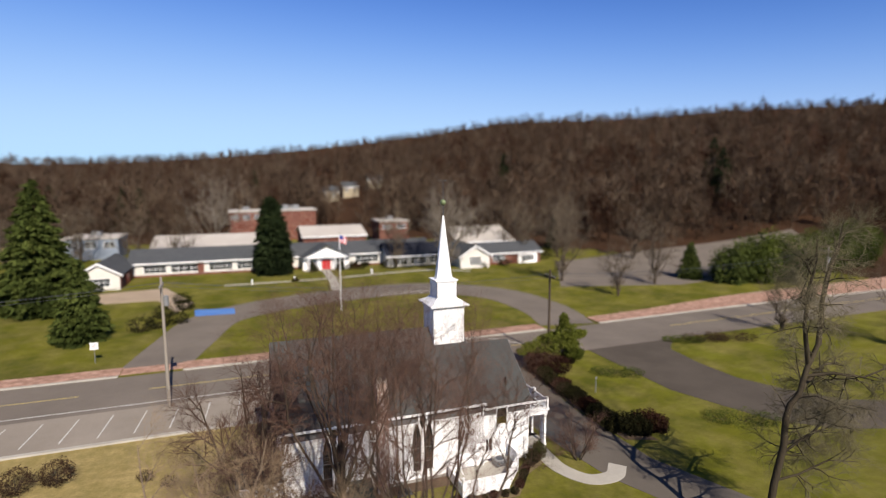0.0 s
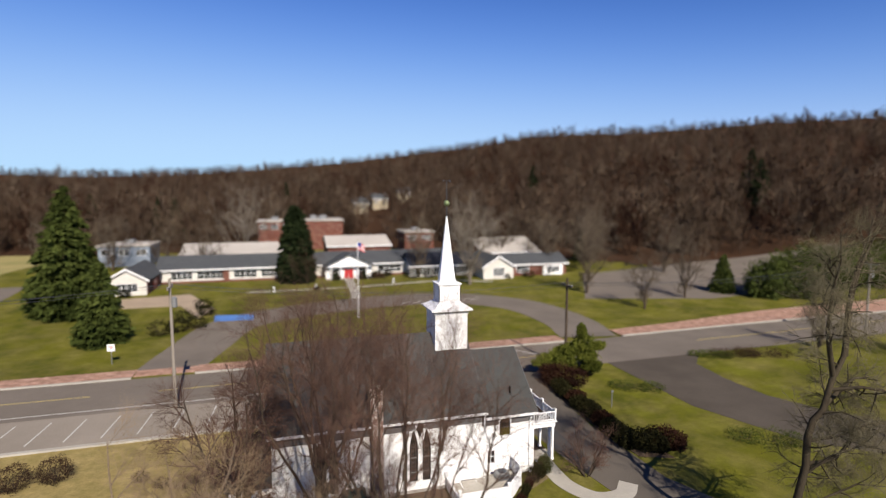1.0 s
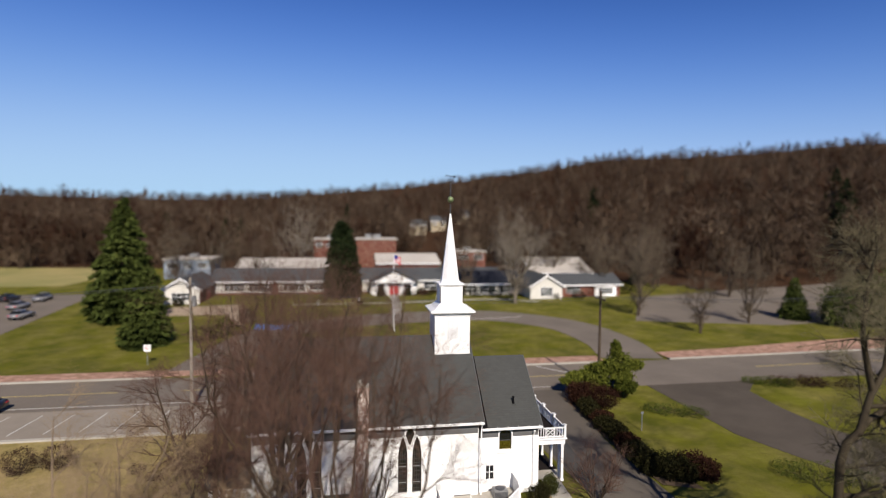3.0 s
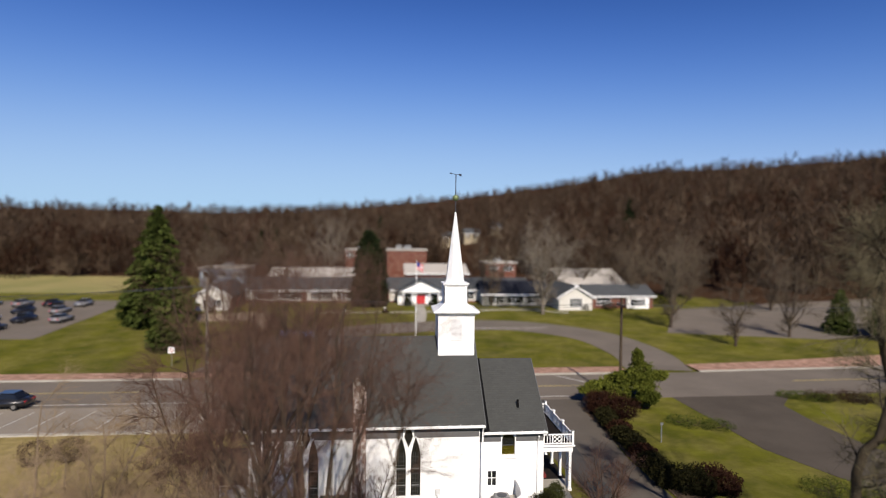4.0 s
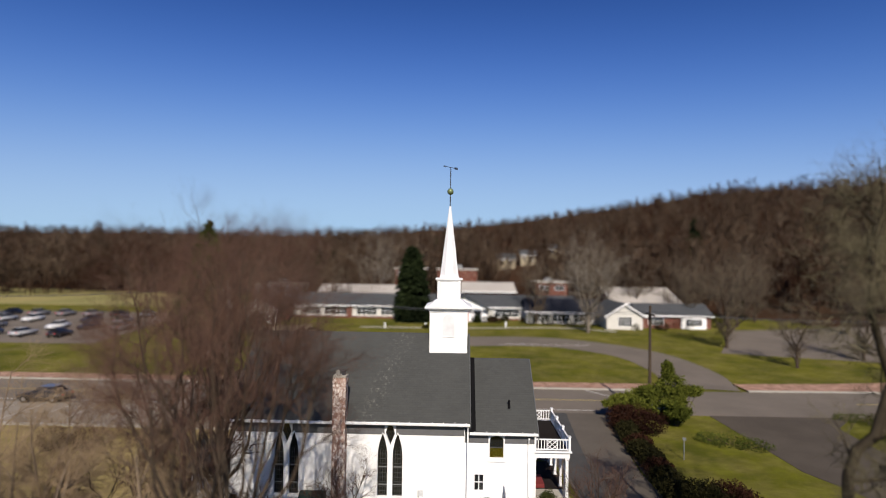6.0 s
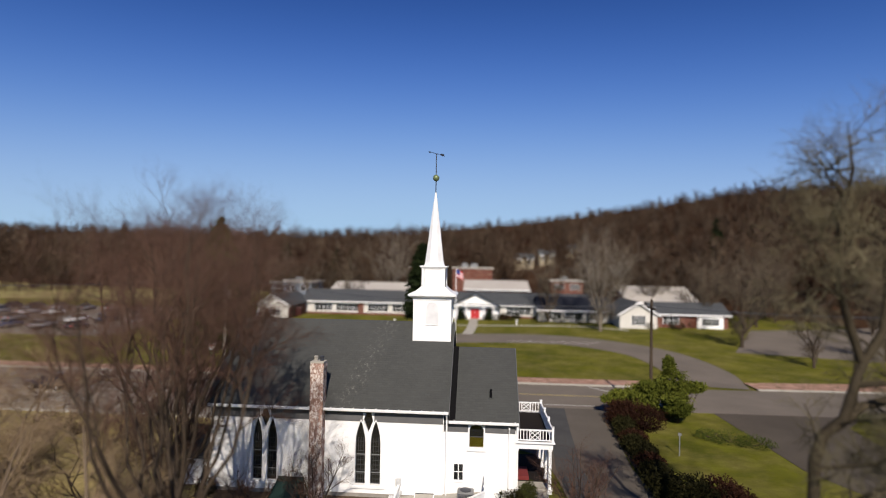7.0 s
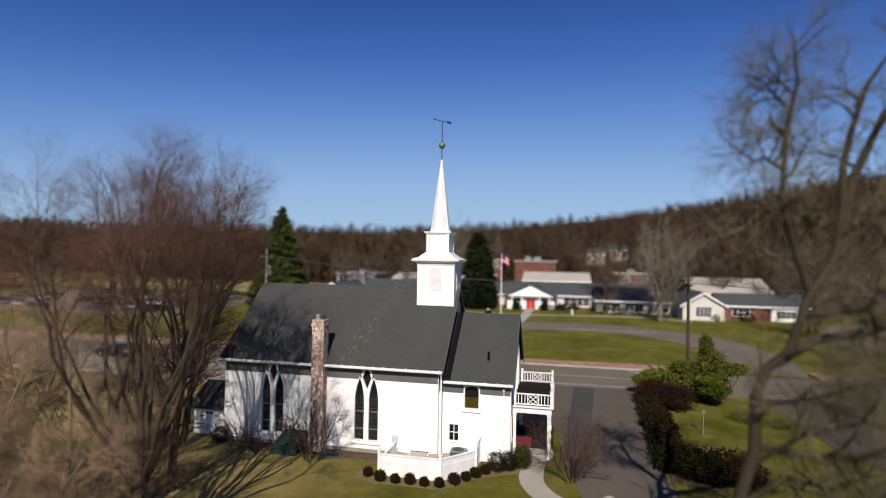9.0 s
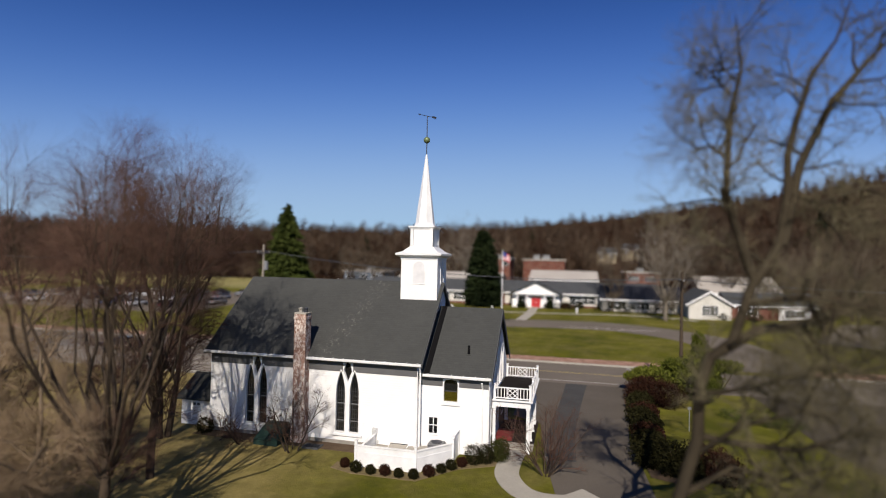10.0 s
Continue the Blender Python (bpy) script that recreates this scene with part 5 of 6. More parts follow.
# ---- vehicles ----
def make_car(paint, label, at, rz):
    c = thing("car", label, "car", "parked cars", at, rz)
    side = [(-2.2, 0.35), (-2.25, 0.75), (-2.1, 0.92), (-1.35, 1.0), (1.05, 0.98), (2.05, 0.82), (2.25, 0.6), (2.2, 0.33)]
    bm = extruded([(x, -0.88, z) for x, z in side], (0, 1.76, 0))
    part("body", bevel(bm, 0.06, 2), paint, c, "", True)
    cab = [(-1.75, 0.97), (-1.2, 1.42), (0.15, 1.46), (1.0, 0.98)]
    bm = bmesh.new()
    a = [bm.verts.new((x, -0.8 if z < 1.2 else -0.62, z)) for x, z in cab]
    b = [bm.verts.new((x, 0.8 if z < 1.2 else 0.62, z)) for x, z in cab]
    bm.faces.new(a)
    bm.faces.new(b[::-1])
    for k in range(4):
        j = (k + 1) % 4
        bm.faces.new((a[k], b[k], b[j], a[j]))
    part("cabin_glass", bm, GLASS, c, "dark glazed cabin")
    part("roof", bevel(boxes((-1.25, 0.2, -0.63, 0.63, 1.44, 1.5)), 0.025), paint, c)
    for x in (-1.4, 1.4):
        for y in (-0.86, 0.86):
            t = part("wheel", lathe([(0.2, -0.1), (0.32, -0.1), (0.33, 0), (0.32, 0.1), (0.2, 0.1)], 14), TYRE, c)
            t.matrix_basis = pose(x, y, 0.33, 90)
            part("rim", lathe([(0.19, -0.105), (0.19, 0.105), (0.05, 0.11)], 10), CHROME, t)
    for y in (-0.62, 0.62):
        part("headlight", bevel(boxes((2.1, 2.22, y - 0.18, y + 0.18, 0.6, 0.74)), 0.02), GLASS_DAY, c)
        part("tail_light", bevel(boxes((-2.24, -2.14, y - 0.18, y + 0.18, 0.66, 0.82)), 0.02), REDPAINT, c)
    return c


def car_paint(name, col):
    m, nt, b = base_mat(name, 0.3, 0.2, 0.5)
    b.inputs["Base Color"].default_value = (*col, 1)
    b.inputs["Coat Weight"].default_value = 0.6
    return m


COLS = [("black", (0.012, 0.012, 0.014)), ("silver", (0.42, 0.43, 0.45)), ("white", (0.7, 0.7, 0.7)), ("dark_red", (0.3, 0.02, 0.03)), ("navy", (0.03, 0.045, 0.1)), ("grey", (0.2, 0.2, 0.21))]
PAINTS = [(n, car_paint(n + "_car_paint", c)) for n, c in COLS]
masters = {}


def car(k, x, y, rz, where, lift=0.05):
    n, p = PAINTS[k]
    z = gz(x, y) + lift
    if k not in masters:
        masters[k] = make_car(p, f"{n.replace('_', ' ')} saloon car parked {where}", (x, y, z), rz)
        return masters[k]
    o = copy_thing(masters[k], pose(x, y, z, 0, 0, rz))
    return tagged(o, f"{n.replace('_', ' ')} saloon car parked {where}")


car(0, -40.8, 20.6, 180, "at the edge of the road", 0.03)
rng = random.Random(4)
for row, yy in enumerate((58, 66, 75, 84)):
    for k in range(9):
        if rng.random() < 0.8:
            car(rng.choice((0, 1, 0, 5, 4, 5, 1, 2, 0, 3)), -116 + k * 6 + rng.uniform(-0.4, 0.4) + (6 if row % 2 else 0), yy, 90 + rng.choice((0, 180)) + rng.uniform(-3, 3), "in the pale asphalt car park")


# ---- trees and shrubs ----
def wander(rng, p, d, length, n, bend, lift):
    """A crooked line of n steps from p along d."""
    pts = [np.array(p, float)]
    d = np.array(d, float)
    d /= np.linalg.norm(d)
    for _ in range(n):
        d = d + rng.normal(0, bend, 3) + np.array([0, 0, lift])
        d /= np.linalg.norm(d)
        pts.append(pts[-1] + d * length / n)
    return np.array(pts)


def along(pts, t):
    k = t * (len(pts) - 1)
    i = min(int(k), len(pts) - 2)
    return pts[i] + (pts[i + 1] - pts[i]) * (k - i), pts[i + 1] - pts[i]


def sprout(rng, mains, levels):
    """Adds side branches, level by level. mains: [(points, radii)]. levels: (count, length range, angle, bend, lift, thickness, first place).
    Returns a list of branch lists, one for each level."""
    out, prev = [mains], mains
    for count, (l0, l1), angle, bend, lift, thick, first in levels:
        made = []
        for pts, rad in prev:
            n = max(1, int(round(count * rng.uniform(0.75, 1.25))))
            for k in range(n):
                t = first + (1 - first) * (k + rng.uniform(0.1, 0.9)) / n
                p, d = along(pts, t)
                d = d / (np.linalg.norm(d) + 1e-9)
                side = np.cross(d, rng.normal(0, 1, 3))
                side /= np.linalg.norm(side) + 1e-9
                a = radians(angle * rng.uniform(0.7, 1.3))
                nd = d * math.cos(a) + side * math.sin(a)
                L = rng.uniform(l0, l1) * (1.15 - 0.5 * t)
                r = np.interp(t * (len(pts) - 1), range(len(pts)), rad)
                line = wander(rng, p, nd, L, 4 if L > 1.5 else 2, bend, lift)
                r0 = min(r * 0.75, thick)
                made.append((line, np.linspace(r0, r0 * 0.35, len(line))))
        out.append(made)
        prev = made
    return out


def taper(pts, r0, r1):
    return (np.array(pts, float), np.linspace(r0, r1, len(pts)))


def spikes(lines, rng):
    """The outermost twigs: thin three-sided spikes."""
    a = np.array([p[0] for p, r in lines])
    b = np.array([p[-1] for p, r in lines])
    rad = np.array([r[0] for p, r in lines])[:, None]
    d = b - a
    u = np.cross(d, rng.normal(0, 1, d.shape))
    u /= np.linalg.norm(u, axis=1, keepdims=True) + 1e-9
    w = np.cross(d, u)
    w /= np.linalg.norm(w, axis=1, keepdims=True) + 1e-9
    verts = np.stack([a + u * rad, a + (w * 0.87 - u * 0.5) * rad, a - (w * 0.87 + u * 0.5) * rad, b], 1).reshape(-1, 3)
    k = np.arange(len(lines))[:, None] * 4
    return verts, np.concatenate([k + (0, 1, 3), k + (1, 2, 3), k + (2, 0, 3)])


def bare_tree(name, label, at, mains, levels, seed, bark, twig, near=False):
    """A leafless tree: trunk, limbs and a crown of twigs; near ones have each branch as a part."""
    rng = np.random.default_rng(seed)
    lv = sprout(rng, mains, levels)
    t = thing(name, label, "tree", at=(at[0], at[1], gz(*at)))
    for k, l in enumerate(lv[0]):
        v, f = tubes([l], 8)
        raw_part("trunk" if k == 0 or not near else "limb", v, f, bark, t)
    if near:
        for l in lv[1]:
            v, f = tubes([l], 5)
            raw_part("branch", v, f, bark, t)
    v, f = tubes([l for g in lv[2 if near else 1:-1] for l in g], 3)
    w, g = spikes(lv[-1], rng)
    raw_part("crown", np.concatenate([v, w]), np.concatenate([f[:, [0, 1, 2]], f[:, [0, 2, 3]], g + len(v)]), twig, t, "fine bare twigs")
    return t


def stems(rng, n, h, lean, r0, base=0.25, wob=0.05):
    """Several trunks rising from one root, spreading upward."""
    out = []
    for k in range(n):
        a = 2 * math.pi * (k + rng.uniform(-0.3, 0.3)) / n
        d = (math.cos(a) * lean, math.sin(a) * lean, 1)
        p = wander(rng, (math.cos(a) * base, math.sin(a) * base, -0.2), d, h * rng.uniform(0.8, 1.05), 8, wob, 0.03)
        out.append((p, np.linspace(r0 * rng.uniform(0.8, 1.1), r0 * 0.18, len(p))))
    return out


def vase(rng, fork, n, h, spread, r0, dome=0.25, wob=0.16):
    """A trunk that forks into n limbs, which bend outward and then rise to a domed crown."""
    trunk = wander(rng, (0, 0, -0.3), (0.02, 0.02, 1), fork + 0.3, 5, 0.03, 0.02)
    out = [(trunk, np.linspace(r0, r0 * 0.72, len(trunk)))]
    for k in range(n):
        a = 2 * math.pi * (k * 0.382 + rng.uniform(-0.06, 0.06))
        reach = spread * math.sqrt((k + 0.6) / n)
        start, _ = along(trunk, rng.uniform(0.7, 1.0))
        top = h * (1 - dome * (reach / spread) ** 2) * rng.uniform(0.93, 1.03)
        t = np.linspace(0, 1, 10)
        side = reach * (1 - (1 - t) ** 1.7)
        p = np.stack([start[0] + math.cos(a) * side, start[1] + math.sin(a) * side, start[2] + (top - start[2]) * t ** 0.95], -1)
        p[1:] += np.cumsum(rng.normal(0, wob, (9, 3)), 0) * np.array([1, 1, 0.3])
        r = r0 * rng.uniform(0.28, 0.42)
        out.append((p, np.linspace(r, r * 0.14, 10)))
    return out


rng = np.random.default_rng(11)
bare_tree("maple_tree", "big bare maple with rising limbs and a haze of red-brown twigs", (-8.4, -13.1), vase(rng, 3.4, 16, 14.9, 4.25, 0.22, 0.16), [
    (8, (1.4, 2.8), 36, 0.15, 0.06, 0.05, 0.50), (6, (0.9, 1.8), 38, 0.15, 0.04, 0.027, 0.3), (6, (0.6, 1.2), 37, 0.12, 0.04, 0.015, 0.3), (7, (0.4, 0.9), 36, 0.1, 0.05, 0.009, 0.3)], 12, BARK, TWIG, True)
rng = np.random.default_rng(13)
bare_tree("maple_tree", "tall dark-limbed bare maple on the lawn by the church", (-11.7, -7.1), vase(rng, 5.6, 14, 15.6, 4.0, 0.2, 0.14), [
    (8, (1.4, 2.6), 36, 0.15, 0.06, 0.05, 0.42), (6, (0.8, 1.7), 38, 0.14, 0.04, 0.027, 0.3), (6, (0.5, 1.1), 37, 0.12, 0.04, 0.015, 0.3), (9, (0.35, 0.8), 36, 0.1, 0.04, 0.011, 0.3)], 14, BARK, TWIG, True)
rng = np.random.default_rng(19)
bare_tree("yard_tree", "bare red-twigged tree spreading over the dry lawn", (-14.6, -8.4), vase(rng, 2.2, 8, 9.2, 2.8, 0.13), [
    (9, (1.1, 2.2), 40, 0.14, 0.05, 0.036, 0.2), (7, (0.8, 1.5), 38, 0.14, 0.04, 0.02, 0.2), (10, (0.5, 1.0), 38, 0.12, 0.04, 0.014, 0.2)], 20, BARK, TWIG, True)
rng = np.random.default_rng(17)
bare_tree("yard_tree", "low sprawling bare tree with thick tan limbs", (-12.2, -14.0), stems(rng, 9, 8.0, 0.55, 0.15, 0.3, 0.12), [
    (10, (1.3, 2.6), 46, 0.18, 0.03, 0.06, 0.15), (7, (0.8, 1.7), 40, 0.14, 0.03, 0.034, 0.12), (7, (0.6, 1.1), 38, 0.12, 0.02, 0.021, 0.12), (6, (0.4, 0.9), 38, 0.1, 0.02, 0.013, 0.12)], 18, MAPLE_BARK, TWIG_TAN, True)
rng = np.random.default_rng(15)
bare_tree("yard_tree", "low wide-spreading bare tree with tan twigs on the dry lawn", (-17.2, -11.5), stems(rng, 9, 10.2, 0.42, 0.11, 0.3, 0.11), [
    (9, (1.3, 2.5), 44, 0.16, 0.03, 0.05, 0.15), (7, (0.8, 1.6), 40, 0.14, 0.03, 0.03, 0.12), (7, (0.6, 1.1), 38, 0.12, 0.02, 0.019, 0.12), (6, (0.4, 0.9), 38, 0.1, 0.02, 0.012, 0.12)], 16, MAPLE_BARK, TWIG_TAN, True)
rng = np.random.default_rng(21)
bare_tree("yard_tree", "bare forked tree at the west end of the church", (-15.4, -2.0), stems(rng, 4, 10.4, 0.2, 0.16), [
    (10, (1.8, 3.2), 50, 0.2, 0.03, 0.06, 0.3), (8, (1.0, 1.9), 45, 0.18, 0.03, 0.032, 0.2), (7, (0.6, 1.2), 42, 0.14, 0.03, 0.019, 0.2), (6, (0.35, 0.7), 40, 0.12, 0.03, 0.012, 0.2)], 22, BARK, TWIG, True)
rng = np.random.default_rng(41)
bare_tree("yard_tree", "small twiggy bare tree by the brick chimney", (-7.0, -1.9), stems(rng, 4, 3.6, 0.38, 0.05), [
    (7, (0.8, 1.6), 42, 0.14, 0.03, 0.025, 0.15), (7, (0.5, 1.0), 40, 0.14, 0.03, 0.012, 0.15), (12, (0.25, 0.6), 38, 0.1, 0.03, 0.007, 0.15)], 42, BARK, TWIG, True)
rng = np.random.default_rng(51)
bare_tree("lawn_shrub", "small spiky bare shrub between path and drive", (7.0, -1.2), stems(rng, 11, 3.8, 0.62, 0.04, 0.12, 0.09), [
    (8, (0.8, 1.5), 40, 0.16, 0.03, 0.022, 0.2), (6, (0.5, 0.9), 38, 0.12, 0.03, 0.013, 0.2), (6, (0.25, 0.6), 38, 0.1, 0.03, 0.009, 0.2)], 52, BARK, TWIG)
rng = np.random.default_rng(55)
bare_tree("lawn_shrub", "gnarled dark bare shrub under the church windows", (-10.4, -1.5), stems(rng, 6, 2.7, 1.0, 0.06, 0.15, 0.22), [
    (7, (0.7, 1.4), 55, 0.25, 0.0, 0.032, 0.2), (6, (0.4, 0.9), 50, 0.2, 0.0, 0.017, 0.2), (5, (0.2, 0.5), 45, 0.15, 0.02, 0.009, 0.2)], 56, BARK, TWIG)

# the tall leaning tree by the drive
B = np.array([9.9, -13.9, 0.0])
mains = [(np.array(p) - B, np.interp(np.linspace(0, 1, len(p)), np.linspace(0, 1, len(r)), r)) for p, r in (
    ([(9.9, -13.9, -0.3), (10.15, -13.9, 2.0), (10.5, -13.85, 4.2), (11.05, -13.8, 6.2), (11.1, -13.75, 7.6), (11.35, -13.75, 8.4), (11.9, -13.8, 8.9), (12.35, -13.8, 10.4), (13.0, -13.8, 11.5), (13.2, -13.75, 12.9), (13.2, -13.7, 13.9), (13.45, -13.6, 14.9),
      (13.8, -13.6, 16.1), (14.4, -13.5, 17.0), (14.8, -13.4, 18.2)], (0.21, 0.175, 0.15, 0.12, 0.08, 0.015)),
    ([(12.38, -13.8, 10.6), (11.9, -13.9, 12.0), (11.65, -13.95, 12.9), (11.7, -14.0, 14.8), (11.95, -14.1, 16.2), (11.8, -14.1, 17.6)], (0.13, 0.09, 0.015)),
    ([(13.07, -13.8, 11.5), (13.6, -13.4, 13.7), (14.5, -13.1, 15.5), (15.6, -12.8, 16.8), (17.0, -12.4, 18.2)], (0.14, 0.09, 0.015)),
    ([(11.6, -13.8, 8.6), (12.6, -13.5, 9.2), (13.8, -13.1, 9.4), (15.3, -12.7, 9.8), (17.4, -12.0, 9.4)], (0.15, 0.12, 0.04)),
    ([(11.05, -13.8, 6.3), (12.3, -13.6, 6.1), (13.7, -13.3, 6.0), (15.6, -12.8, 6.6), (17.2, -12.4, 6.2)], (0.11, 0.08, 0.03)),
    ([(11.7, -13.95, 13.8), (11.25, -13.8, 14.2), (10.9, -13.75, 14.1)], (0.06, 0.04, 0.02)),
    ([(11.75, -14.0, 15.5), (11.4, -14.0, 15.9), (11.2, -14.0, 16.2)], (0.05, 0.035, 0.02)),
    ([(10.6, -13.85, 4.6), (12.2, -12.8, 5.2), (13.8, -11.8, 4.6), (15.6, -10.9, 4.9)], (0.09, 0.06, 0.025)),
    ([(12.2, -13.8, 9.9), (13.2, -14.6, 10.2), (14.6, -15.2, 10.0), (16.4, -15.6, 10.6)], (0.10, 0.07, 0.03)),
    ([(10.9, -13.8, 5.7), (12.0, -14.3, 6.8), (13.2, -14.8, 7.4), (14.9, -15.2, 7.0)], (0.07, 0.05, 0.02)),
    ([(11.1, -13.75, 7.4), (12.2, -14.4, 7.8), (13.6, -15.0, 8.6), (15.3, -15.6, 8.2)], (0.07, 0.05, 0.02)),
    ([(10.5, -13.85, 4.3), (11.8, -14.2, 4.6), (13.4, -14.6, 5.3), (15.3, -14.9, 5.0)], (0.07, 0.05, 0.02)),
    ([(13.8, -13.1, 9.4), (14.6, -12.2, 8.5), (15.6, -11.6, 7.9), (17.2, -11.0, 8.1)], (0.07, 0.05, 0.02)),
    ([(13.2, -13.75, 12.9), (14.2, -13.0, 12.7), (15.6, -12.2, 13.2), (17.2, -11.6, 12.8)], (0.07, 0.05, 0.02)))]
bare_tree("oak_tree", "tall leaning bare oak with crooked limbs beside the drive", (10.35, -13.5), mains, [
    (9, (1.0, 2.2), 56, 0.22, 0.0, 0.045, 0.2), (6, (0.8, 1.7), 50, 0.22, 0.0, 0.022, 0.15), (6, (0.5, 1.0), 46, 0.18, 0.0, 0.012, 0.15), (6, (0.3, 0.6), 42, 0.12, 0.0, 0.008, 0.15)], 62, OAK_BARK, TWIG_OAK, True)
# other single trees across the road
for k, (x, y, h, n, lean, pale) in enumerate(((24.2, 72.5, 20, 3, 0.13, True), (43.0, 58.0, 15, 2, 0.08, False), (45.3, 43.5, 11, 1, 0.1, False), (58.5, 49.5, 12, 2, 0.1, False), (-24, 128, 22, 3, 0.25, True), (16, 84, 15, 2, 0.15, False),
                                             (30, 90, 17, 2, 0.12, False), (-62, 100, 14, 2, 0.15, False), (-52, 110, 15, 2, 0.15, False), (58, 84, 17, 2, 0.15, False), (66, 92, 18, 2, 0.12, False), (-30, 98.5, 12, 2, 0.2, False), (47, 85, 13, 3, 0.2, False), (52, 90, 16, 2, 0.15, False), (41, 96, 15, 2, 0.2, False), (75, 76, 14, 2, 0.15, False), (-38, 96, 13, 2, 0.2, False), (52, 18, 9, 2, 0.2, False), (60, 8, 12, 2, 0.2, False))):
    rng = np.random.default_rng(100 + k)
    s = h / 14
    bare_tree("street_tree", "bare pale-barked tree near the low buildings" if pale else "bare grey-brown tree on the far lawn", (x, y), vase(rng, h * (0.3 - lean), 5 + 2 * n, h, h * (0.17 + 0.9 * lean), 0.27 * s, 0.3, 0.3), [
        (8, (1.6 * s, 3.2 * s), 38, 0.14, 0.05, 0.08, 0.2), (6, (1.0 * s, 2.0 * s), 38, 0.13, 0.04, 0.045, 0.2), (8, (0.7 * s, 1.4 * s), 36, 0.1, 0.03, 0.032, 0.15)], 200 + k, PALE_BARK if pale else BARK, TWIG_PALE if pale else TWIG_GREY)


def conifer(name, label, at, h, r, seed, needle, low=0.04, density=1.0, power=0.8):
    """Whorls of drooping boughs, each a fan of needle sprays, round a tapered trunk."""
    rng = np.random.default_rng(seed)
    t = thing(name, label, "tree", at=(at[0], at[1], gz(*at)))
    part("trunk", lathe([(0.02 * h, -0.3), (0.016 * h, h * 0.2), (0.004 * h, h * 0.97)], 8), BARK, t)
    V, F, n0 = [], [], 0
    z = h * low
    while z < h * 0.985:
        f = 1 - z / h
        R = r * (f ** power) * (0.92 if f > 0.85 else 1.0) + 0.1
        n = max(4, int((7 + 8 * f) * density))
        for k in range(n):
            a = rng.uniform(0, 2 * math.pi)
            L = R * rng.uniform(0.72, 1.12)
            m = max(5, int(L * 7 * density))
            s = rng.uniform(0.12, 1.0, m) ** 0.7 * L
            droop = -0.28 * (s / max(L, 0.1)) ** 1.4 * L + 0.12 * s
            wide = rng.normal(0, 0.16, m) * (0.4 + s * 0.5)
            c = np.stack([np.cos(a) * s - np.sin(a) * wide, np.sin(a) * s + np.cos(a) * wide, z + h * rng.uniform(-0.016, 0.016) + droop + rng.normal(0, 0.06 * h / 12, m)], -1)
            d = np.stack([np.cos(a) + rng.normal(0, 0.5, m), np.sin(a) + rng.normal(0, 0.5, m), rng.normal(-0.35, 0.3, m)], -1)
            d /= np.linalg.norm(d, axis=1, keepdims=True)
            q = np.cross(d, rng.normal(0, 1, (m, 3)))
            q /= np.linalg.norm(q, axis=1, keepdims=True) + 1e-9
            ln = rng.uniform(0.35, 0.75, (m, 1)) * (h / 14) ** 0.5
            wd = ln * 0.32
            V.append(np.stack([c - d * ln * 0.3 - q * wd, c - d * ln * 0.3 + q * wd, c + d * ln], 1).reshape(-1, 3))
            F.append(np.arange(m * 3).reshape(-1, 3) + n0)
            n0 += m * 3
        z += h * 0.028 * rng.uniform(0.8, 1.2)
    raw_part("crown", np.concatenate(V), np.concatenate(F), needle, t, "dense drooping needle boughs")
    return t


conifer("spruce_tree", "tall green spruce on the lawn across the road", (-45.4, 63.5), 20.3, 6.6, 1, NEEDLE_PALE, 0.02, 1.6)
conifer("spruce_tree", "smaller green spruce beside the tall one", (-35.8, 45.5), 10.7, 3.5, 2, NEEDLE_PALE, 0.0, 1.6, 0.7)
conifer("fir_tree", "dense dark columnar fir in front of the long building", (-10.6, 84.8), 16.3, 4.1, 3, NEEDLE, 0.0, 2.1, 0.42)
conifer("spruce_tree", "small spruce by the east car park", (69.5, 52), 7.5, 2.8, 4, NEEDLE_PALE, 0.0, 1.3)
for k, (x, y, h) in enumerate(((-57, 185, 16), (-53, 194, 15), (150, 120, 22), (158, 132, 24), (95, 190, 20), (-12, 240, 18), (-80, 190, 17), (64, 96, 9))):
    conifer("pine_tree", "dark evergreen among the bare woods", (x, y), h, h * 0.27, 10 + k, NEEDLE, 0.1, 0.8)


def leaf_cloud(rng, centres, n, size, V, F, n0, slim=0.3):
    """n small leaf blades in lumpy ellipsoids [(x, y, z, rx, ry, rz)]."""
    for cx, cy, cz, rx, ry, rz in centres:
        d = rng.normal(0, 1, (n, 3))
        d /= np.linalg.norm(d, axis=1, keepdims=True)
        lump = 1 + 0.22 * np.sin(d[:, :1] * 5 + cx) * np.sin(d[:, 1:2] * 6 + cy) + rng.normal(0, 0.06, (n, 1))
        rr = rng.uniform(0.35, 1.0, (n, 1)) ** 0.35
        c = np.array([cx, cy, cz]) + d * rr * lump * np.array([rx, ry, rz])
        c[:, 2] = np.maximum(c[:, 2], 0.03)
        u = rng.normal(0, 1, (n, 3))
        u /= np.linalg.norm(u, axis=1, keepdims=True)
        w = np.cross(u, rng.normal(0, 1, (n, 3)))
        w /= np.linalg.norm(w, axis=1, keepdims=True) + 1e-9
        s = size * rng.uniform(0.6, 1.4, (n, 1))
        V.append(np.stack([c - u * s * 0.5 - w * s * slim, c - u * s * 0.5 + w * s * slim, c + u * s * 0.7], 1).reshape(-1, 3))
        F.append(np.arange(n * 3).reshape(-1, 3) + n0)
        n0 += n * 3
    return n0


